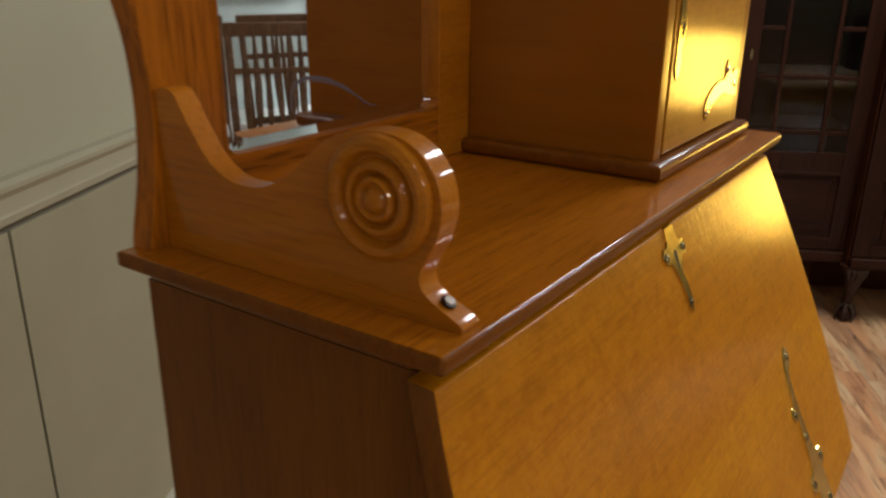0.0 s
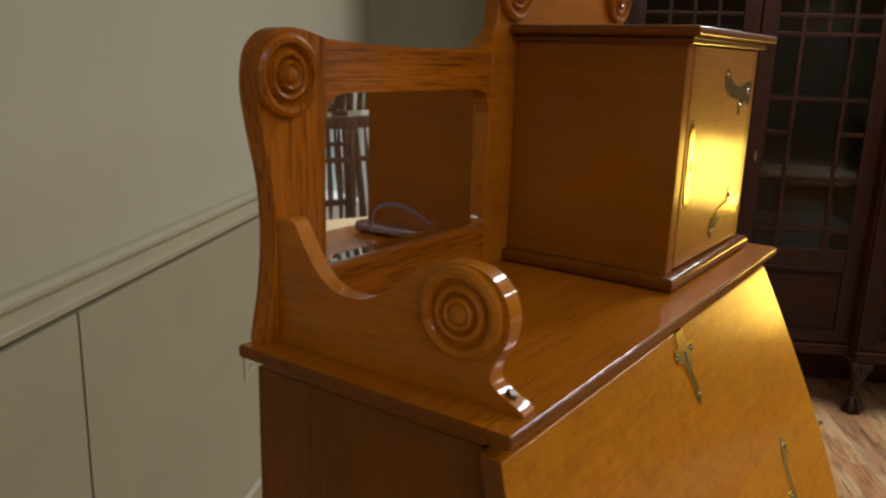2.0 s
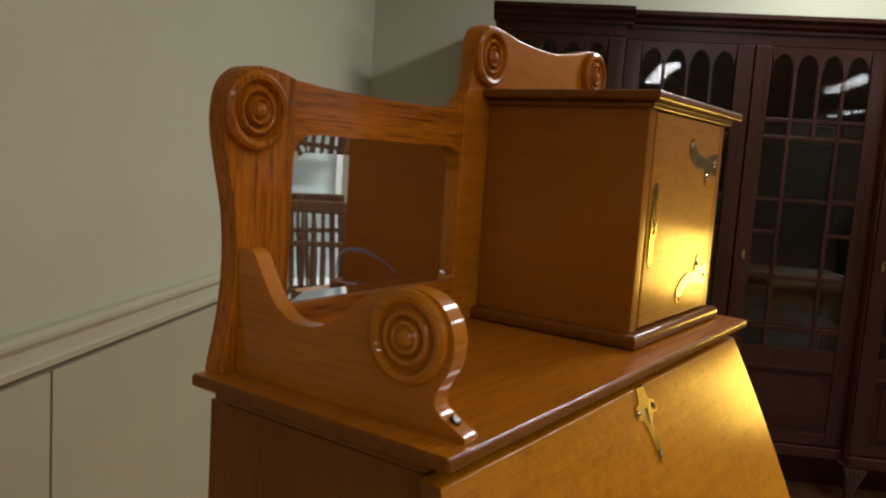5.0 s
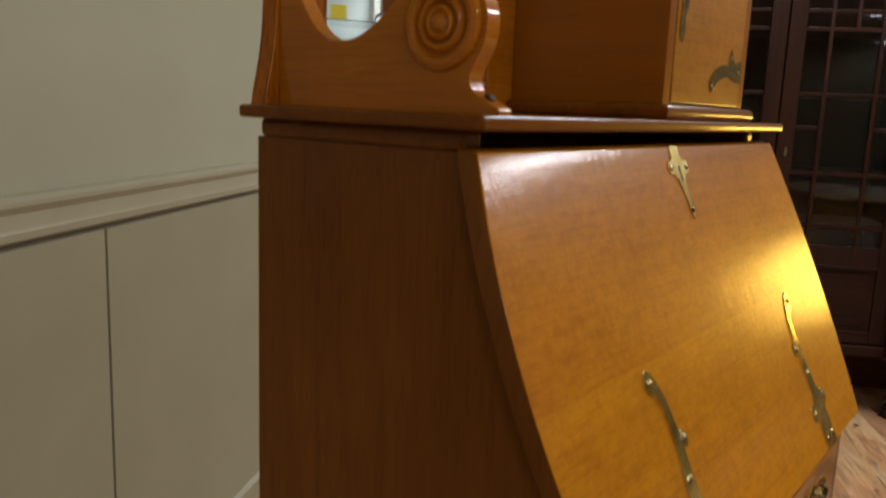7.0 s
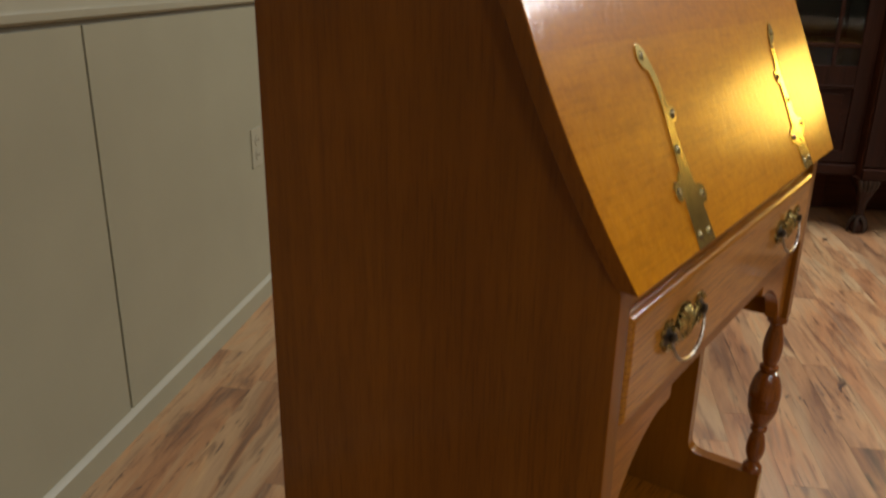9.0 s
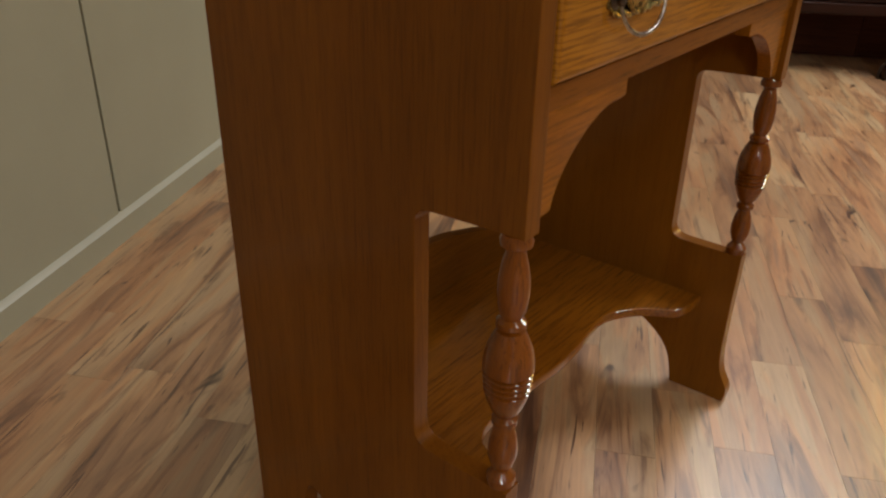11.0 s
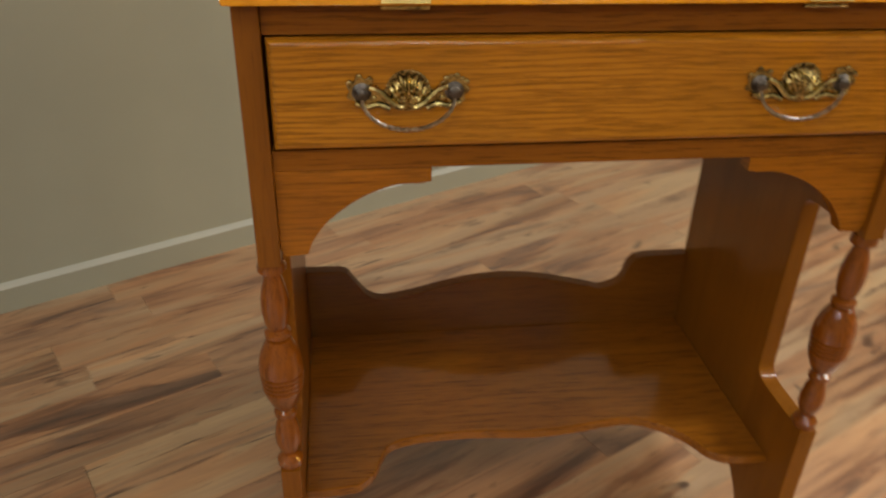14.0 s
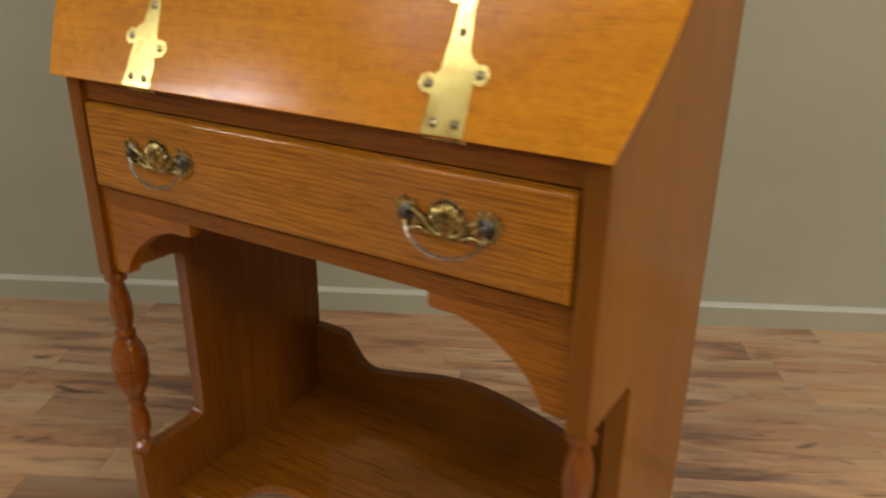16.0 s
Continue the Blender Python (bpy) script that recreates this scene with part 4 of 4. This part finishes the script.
def bay(y0, y1, xf, z0, z1, doors, zp, legs):
    """One section of the bookcase, its front at x = xf, facing -x."""
    part("carcass", join(box(xf + 0.02, XE - 0.01, y0, y0 + 0.02, z0, z1), box(xf + 0.02, XE - 0.01, y1 - 0.02, y1, z0, z1), box(XE - 0.02, XE - 0.01, y0 + 0.02, y1 - 0.02, z0, z1), box(xf + 0.03, XE - 0.02, y0 + 0.02, y1 - 0.02, z0, z0 + 0.02)), mahogany_in, bookcase, "dark mahogany carcass")
    for zs in (0.74, 0.945, 1.248, 1.50):
        part("shelf", box(xf + 0.06, XE - 0.02, y0 + 0.02, y1 - 0.02, zs - 0.009, zs + 0.009), mahogany_in, bookcase)
    # added dark board, stands in for the shaded wall behind the feet
    part("base_back", box(XE - 0.05, XE - 0.02, y0, y1, 0.002, z0), mahogany_in, bookcase)
    part("base_moulding", box(xf - 0.012, xf + 0.02, y0, y1, z0, z0 + 0.045, 0.008, 3), mahogany_y, bookcase)
    part("frieze", box(xf - 0.001, xf + 0.02, y0, y1, z1 - 0.043, z1), mahogany_y, bookcase)
    w = (y1 - y0) / doors
    for d in range(doors):
        a, b2 = y0 + d * w + 0.003, y0 + (d + 1) * w - 0.003
        st = 0.062
        za, zb = zp, z1 - 0.045
        body = [box(xf, xf + 0.022, a, a + st, z0 + 0.05, zb, 0.003), box(xf, xf + 0.022, b2 - st, b2, z0 + 0.05, zb, 0.003), box(xf + 0.001, xf + 0.021, a + st, b2 - st, za - 0.06, za + 0.02, 0.002), box(xf + 0.001, xf + 0.021, a + st, b2 - st, z0 + 0.05, z0 + 0.09, 0.002)]
        gw = (b2 - a - 2 * st) / 4
        # arched head
        head = [(b2 - st, zb), (a + st, zb)]
        for k in range(4):
            c = a + st + gw * (k + 0.5)
            head += [(c + (gw / 2 - 0.009) * math.cos(radians(t)), zb - 0.085 + 0.058 * math.sin(radians(t))) for t in (180, 150, 120, 90, 60, 30, 0)]
        body.append(prism(head, 0, xf + 0.002, xf + 0.020, 0.0))
        ob = part("glazed_door", join(*body), mahogany, bookcase, "tall glazed mahogany door")
        part("door_panel", join(box(xf + 0.010, xf + 0.016, a + st - 0.006, b2 - st + 0.006, z0 + 0.08, za - 0.05), box(xf + 0.004, xf + 0.012, a + st + 0.03, b2 - st - 0.03, z0 + 0.12, za - 0.09, 0.005)), mahogany_y, ob)
        part("panel_beading", box(xf - 0.003, xf + 0.010, a + st - 0.004, b2 - st + 0.004, za - 0.068, za - 0.056, 0.003), mahogany_y, ob)
        part("panel_beading", box(xf - 0.003, xf + 0.010, a + st - 0.004, b2 - st + 0.004, z0 + 0.086, z0 + 0.098, 0.003), mahogany_y, ob)
        part("glass_pane", box(xf + 0.011, xf + 0.013, a + st - 0.004, b2 - st + 0.004, za + 0.015, zb - 0.03), pane_glass, ob)
        for k in range(1, 4):
            c = a + st + gw * k
            part("mullion", box(xf + 0.003, xf + 0.018, c - 0.008, c + 0.008, za + 0.018 if k != 2 else 1.490, zb - 0.08, 0.003), mahogany, ob)
        for zs in (1.557, 1.490, 1.248, 0.945, 0.740):
            part("glazing_bar", box(xf + 0.004, xf + 0.017, a + st, b2 - st, zs - 0.008, zs + 0.008, 0.003), mahogany_y, ob)
        for ya, yb in ((a + st, a + st + gw - 0.008), (b2 - st - gw + 0.008, b2 - st)):
            part("glazing_bar", box(xf + 0.004, xf + 0.017, ya, yb, 1.112, 1.128, 0.003), mahogany_y, ob)
        key_y = b2 - 0.035 if doors == 1 or d == 0 else None
        if key_y:
            plate = [(key_y + 0.006 * math.cos(radians(t)), 1.025 + 0.021 * math.sin(radians(t))) for t in range(0, 360, 24)]
            part("lock_plate", prism(plate, 0, xf - 0.003, xf - 0.0004, 0.0008, 1), screw_bronze, ob, "small oval brass keyhole plate")
    for y in legs:
        foot(xf + 0.05, y, z0)


bay(-2.085, -1.10, 1.96, 0.23, 1.88, 2, 0.645, ())
bay(-1.098, -0.60, 1.89, 0.23, 1.88, 1, 0.645, (-1.065, -0.64))
bay(-2.59, -2.087, 1.89, 0.23, 1.88, 1, 0.645, (-2.55, -2.12))
CORN = [(0, 0), (-0.012, 0.0), (-0.012, 0.012), (-0.028, 0.022), (-0.030, 0.034), (-0.048, 0.046), (-0.048, 0.062), (0, 0.062)]


def cornice(y0, y1, xf, z):
    return prism([(xf + dx, z + dz) for dx, dz in CORN] + [(XE - 0.01, z + 0.062), (XE - 0.01, z)], 1, y0, y1, 0.0)


# the outline above lies in (x, z)
part("cornice", cornice(-2.064, -1.121, 1.96, 1.88), mahogany_y, bookcase, "moulded mahogany cornice")
part("cornice", cornice(-1.120, -0.58, 1.89, 1.88), mahogany_y, bookcase, "moulded mahogany cornice")
part("cornice", cornice(-2.61, -2.065, 1.89, 1.88), mahogany_y, bookcase, "moulded mahogany cornice")

# ---- what the mirror shows: a white display cabinet and dark chairs ----
white_paint = paint("white_cabinet_paint", (0.72, 0.74, 0.72), 0.35, 0.03, 0.03)
pale_back = paint("pale_cabinet_back", (0.60, 0.70, 0.70), 0.6, 0.03, 0.02)
chair_wood = wood("dark_chair_wood", 2, (0.04, 0.020, 0.011), (0.09, 0.046, 0.026), (0.14, 0.078, 0.046), rough=0.3)
seat_wood = wood("chair_seat_wood", 0, (0.06, 0.03, 0.015), (0.14, 0.075, 0.04), (0.20, 0.11, 0.06), rough=0.3)
blue_glass = paint("blue_glass", (0.16, 0.40, 0.66), 0.08, 0.1, 0.0)
yellow_card = paint("yellow_card", (0.80, 0.66, 0.03), 0.6, 0.02, 0.0)
display = thing("display_cabinet", "white painted display cabinet with glass shelves", "display cabinet", ROOM @ Matrix.Translation((0.36, -4.15, 0)))
for x in (-0.46, 0.42):
    part("side_post", box(x, x + 0.04, 0.0, 0.04, 0, 1.95, 0.003), white_paint, display)
    part("side_post", box(x, x + 0.04, -0.40, -0.36, 0, 1.95, 0.003), white_paint, display)
part("top_panel", box(-0.46, 0.46, -0.40, 0.04, 1.95, 2.0, 0.004), white_paint, display)
part("base_panel", box(-0.46, 0.46, -0.40, 0.04, 0.0, 0.55, 0.004), white_paint, display)
part("back_panel", box(-0.42, 0.42, -0.40, -0.385, 0.55, 1.95), pale_back, display)
for z in (1.0, 1.33, 1.58):
    part("glass_shelf", box(-0.42, 0.42, -0.36, 0.0, z, z + 0.008), pane_glass, display)
bowl = thing("glass_bowl", "blue art glass bowl on a cabinet shelf", "bowl", ROOM @ Matrix.Translation((0.60, -4.33, 1.338)))
part("bowl", lathe([(0, 0), (0.03, 0), (0.035, 0.008), (0.06, 0.03), (0.078, 0.065), (0.070, 0.065), (0.052, 0.034), (0.0, 0.014)], Matrix.Identity(4), 24), blue_glass, bowl)
sign = thing("price_card", "plain yellow price card in the cabinet", "card", ROOM @ Matrix.Translation((0.47, -4.2, 1.588)))
part("card", box(-0.045, 0.045, -0.002, 0.0, 0, 0.08), yellow_card, sign)

wooden = thing("wooden_dish", "small brown wooden dish on a cabinet shelf", "dish", ROOM @ Matrix.Translation((0.55, -4.30, 1.008)))
part("dish", lathe([(0, 0), (0.05, 0), (0.10, 0.03), (0.11, 0.05), (0.10, 0.05), (0.06, 0.015), (0, 0.012)], Matrix.Identity(4), 24), seat_wood, wooden)


def spindle_chair(m):
    ch = thing("spindle_chair", "dark wooden spindle-back side chair", "chair", m, "chairs by the display cabinet")
    part("seat", box(-0.21, 0.21, -0.20, 0.20, 0.43, 0.46, 0.010), seat_wood, ch)
    for x in (-0.18, 0.18):
        part("back_post", tube([(x, 0.18, 0.0), (x, 0.17, 0.44), (x * 1.04, 0.20, 0.75), (x * 1.06, 0.26, 1.08)], 0.016, 10), chair_wood, ch)
        part("leg", lathe([(0, 0), (0.013, 0), (0.017, 0.15), (0.020, 0.30), (0.016, 0.43), (0, 0.43)], Matrix.Translation((x, -0.17, 0)), 12), chair_wood, ch)
    part("crest_rail", box(-0.21, 0.21, 0.240, 0.266, 1.045, 1.10, 0.008), chair_wood, ch)
    part("lower_rail", box(-0.18, 0.18, 0.175, 0.195, 0.60, 0.635, 0.006), chair_wood, ch)
    part("middle_rail", box(-0.18, 0.18, 0.215, 0.235, 0.90, 0.925, 0.006), chair_wood, ch)
    for k in range(7):
        x = -0.135 + 0.045 * k
        part("spindle", tube([(x, 0.185, 0.625), (x, 0.205, 0.78), (x, 0.252, 1.05)], lambda t: 0.006 + 0.008 * math.sin(math.pi * t), 8), chair_wood, ch)
    return ch


spindle = spindle_chair(ROOM @ Matrix.Translation((0.17, -3.06, 0)) @ Matrix.Rotation(radians(190), 4, "Z"))
copy_thing(spindle, ROOM @ Matrix.Translation((0.68, -3.12, 0)) @ Matrix.Rotation(radians(165), 4, "Z"))
copy_thing(spindle, ROOM @ Matrix.Translation((0.42, -3.62, 0)) @ Matrix.Rotation(radians(176), 4, "Z"))
copy_thing(spindle, ROOM @ Matrix.Translation((-0.10, -3.60, 0)) @ Matrix.Rotation(radians(184), 4, "Z"))

cream_wood = wood("pale_table_wood", 0, (0.42, 0.30, 0.17), (0.58, 0.44, 0.28), (0.68, 0.54, 0.36), coat=0.3)
table = thing("wooden_table", "pale wooden table in front of the chairs", "table", ROOM @ Matrix.Translation((0.05, -2.48, 0)))
part("tabletop", box(-0.45, 0.45, -0.38, 0.36, 0.712, 0.742, 0.004), cream_wood, table)
for x in (-0.40, 0.34):
    part("apron", box(x + 0.02, x + 0.04, -0.30, 0.28, 0.62, 0.712), cream_wood, table)
    for y in (-0.34, 0.28):
        part("leg", prism([(x, y), (x + 0.06, y), (x + 0.06, y + 0.06), (x, y + 0.06)], 2, 0.0, 0.712, 0.004), cream_wood, table)

# unseen floor lamp, body assumed around the warm light, hood turned to the desk
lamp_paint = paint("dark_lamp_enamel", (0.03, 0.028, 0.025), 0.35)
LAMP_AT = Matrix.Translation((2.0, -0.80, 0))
lamp = thing("floor_lamp", "assumed dark floor lamp with a square hood, unseen, around the warm light", "floor lamp", LAMP_AT)
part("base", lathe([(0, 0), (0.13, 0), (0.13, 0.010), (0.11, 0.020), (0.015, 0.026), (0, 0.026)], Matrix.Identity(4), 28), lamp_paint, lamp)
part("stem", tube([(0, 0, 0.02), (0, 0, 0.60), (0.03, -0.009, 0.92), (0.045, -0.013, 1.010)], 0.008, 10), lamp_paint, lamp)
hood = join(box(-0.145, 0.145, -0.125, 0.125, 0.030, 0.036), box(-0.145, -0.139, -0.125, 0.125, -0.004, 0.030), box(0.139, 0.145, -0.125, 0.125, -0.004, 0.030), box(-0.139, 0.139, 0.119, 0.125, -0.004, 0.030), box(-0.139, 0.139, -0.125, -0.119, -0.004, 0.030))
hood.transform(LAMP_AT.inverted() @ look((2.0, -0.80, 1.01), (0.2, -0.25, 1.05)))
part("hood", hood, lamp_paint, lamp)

# ---- floor boards, last ----
floor_wood, nt, b = material("laminate_strip")
coord = nt.nodes.new("ShaderNodeTexCoord")
info, geo = nt.nodes.new("ShaderNodeObjectInfo"), nt.nodes.new("ShaderNodeNewGeometry")
both = node(nt, "ShaderNodeMath", operation="ADD")
nt.links.new(info.outputs["Random"], both.inputs[0])
nt.links.new(geo.outputs["Random Per Island"], both.inputs[1])
pick = node(nt, "ShaderNodeMath", operation="FRACT")
nt.links.new(both.outputs[0], pick.inputs[0])
shift = node(nt, "ShaderNodeMath", operation="MULTIPLY")
shift.inputs[1].default_value = 57.0
nt.links.new(pick.outputs[0], shift.inputs[0])


def floor_noise(along, across, detail, distortion):
    mp = nt.nodes.new("ShaderNodeMapping")
    mp.inputs["Scale"].default_value = (along, across, 1.0)
    nt.links.new(coord.outputs["Object"], mp.inputs[0])
    add = nt.nodes.new("ShaderNodeVectorMath")
    nt.links.new(mp.outputs[0], add.inputs[0])
    nt.links.new(shift.outputs[0], add.inputs[1])
    n = node(nt, "ShaderNodeTexNoise", Scale=1.0, Detail=detail, Distortion=distortion, Roughness=0.62)
    nt.links.new(add.outputs[0], n.inputs["Vector"])
    return n.outputs[0]


tone = ramp(nt, pick.outputs[0], [(0.0, (0.258, 0.156, 0.09)), (0.2, (0.446, 0.313, 0.185)), (0.4, (0.395, 0.236, 0.128)), (0.6, (0.483, 0.344, 0.212)), (0.8, (0.327, 0.214, 0.13)), (1.0, (0.422, 0.26, 0.146))])
cloud = ramp(nt, floor_noise(2.0, 11.0, 4.0, 1.2), [(0.30, (0.56, 0.48, 0.43)), (0.45, (0.90, 0.85, 0.81)), (0.55, (1.0, 0.97, 0.93)), (0.72, (1.14, 1.10, 1.02))])
streak = ramp(nt, floor_noise(2.2, 20.0, 5.0, 1.6), [(0.33, (0.36, 0.30, 0.30)), (0.41, (0.68, 0.60, 0.57)), (0.47, (1.0, 1.0, 1.0))])
hue = ramp(nt, floor_noise(1.8, 14.0, 3.0, 0.9), [(0.30, (0.70, 0.65, 0.68)), (0.40, (1.04, 0.86, 0.71)), (0.48, (1.14, 0.93, 0.73)), (0.56, (1.06, 1.03, 0.93)), (0.68, (1.06, 1.03, 0.98))])
grain = ramp(nt, floor_noise(9.0, 170.0, 4.0, 0.3), [(0.3, (0.86, 0.84, 0.82)), (0.7, (1.08, 1.08, 1.07))])
crack = ramp(nt, floor_noise(5.0, 75.0, 3.0, 1.1), [(0.31, (0.24, 0.18, 0.16)), (0.37, (1, 1, 1))])
knot = ramp(nt, floor_noise(9.0, 21.0, 2.0, 0.5), [(0.24, (0.16, 0.12, 0.11)), (0.32, (1, 1, 1))])
col = tone
for layer, amount in ((cloud, 1.0), (hue, 1.0), (streak, 0.85), (grain, 0.9), (crack, 0.95), (knot, 0.95)):
    col = mix(nt, col, layer, amount, "MULTIPLY")
nt.links.new(col, b.inputs["Base Color"])
b.inputs["Roughness"].default_value = 0.36
b.inputs["Specular IOR Level"].default_value = 0.7
b.inputs["Coat Weight"].default_value, b.inputs["Coat Roughness"].default_value = 0.8, 0.40
bp = node(nt, "ShaderNodeBump", Strength=0.08, Distance=0.0006)
nt.links.new(floor_noise(14.0, 260.0, 3.0, 0.2), bp.inputs["Height"])
nt.links.new(bp.outputs[0], b.inputs["Normal"])

PW = 0.088
floor_ob = bpy.data.objects["floor"]
rng = random.Random(5)
shared, far = {}, []
y = -PW
while y > YS:
    x = XW + rng.uniform(-0.5, 0)
    while x < XE:
        length = rng.choice((0.40, 0.52, 0.64, 0.76, 0.90))
        a, b2 = max(x, XW), min(x + length, XE)
        if b2 - a > 0.02:
            if y > -2.25 and a > -1.7:
                size = round(b2 - a, 3)
                if size not in shared:
                    shared[size] = finish(box(0, size - 0.0005, 0, PW - 0.0004, -0.006, 0), "board", floor_wood)
                ob = new("board", shared[size])
                ob.parent = floor_ob
                ob.location = (a, y, 0)
            else:
                far.append((a, b2 - 0.0008, y, y + PW - 0.0007))
        x += length
    y -= PW
verts, faces = [], []
for a, b2, c, d in far:
    n = len(verts)
    verts += [(a, c, 0), (b2, c, 0), (b2, d, 0), (a, d, 0), (a, c, -0.006), (b2, c, -0.006), (b2, d, -0.006), (a, d, -0.006)]
    faces += [(n, n + 1, n + 2, n + 3), (n, n + 4, n + 5, n + 1), (n + 1, n + 5, n + 6, n + 2), (n + 2, n + 6, n + 7, n + 3), (n + 3, n + 7, n + 4, n)]
me = bpy.data.meshes.new("far_boards")
me.from_pydata(verts, [], faces)
me.materials.append(floor_wood)
far_ob = new("far_boards", me)
far_ob.parent = floor_ob
tagged(far_ob, kind="stuff")
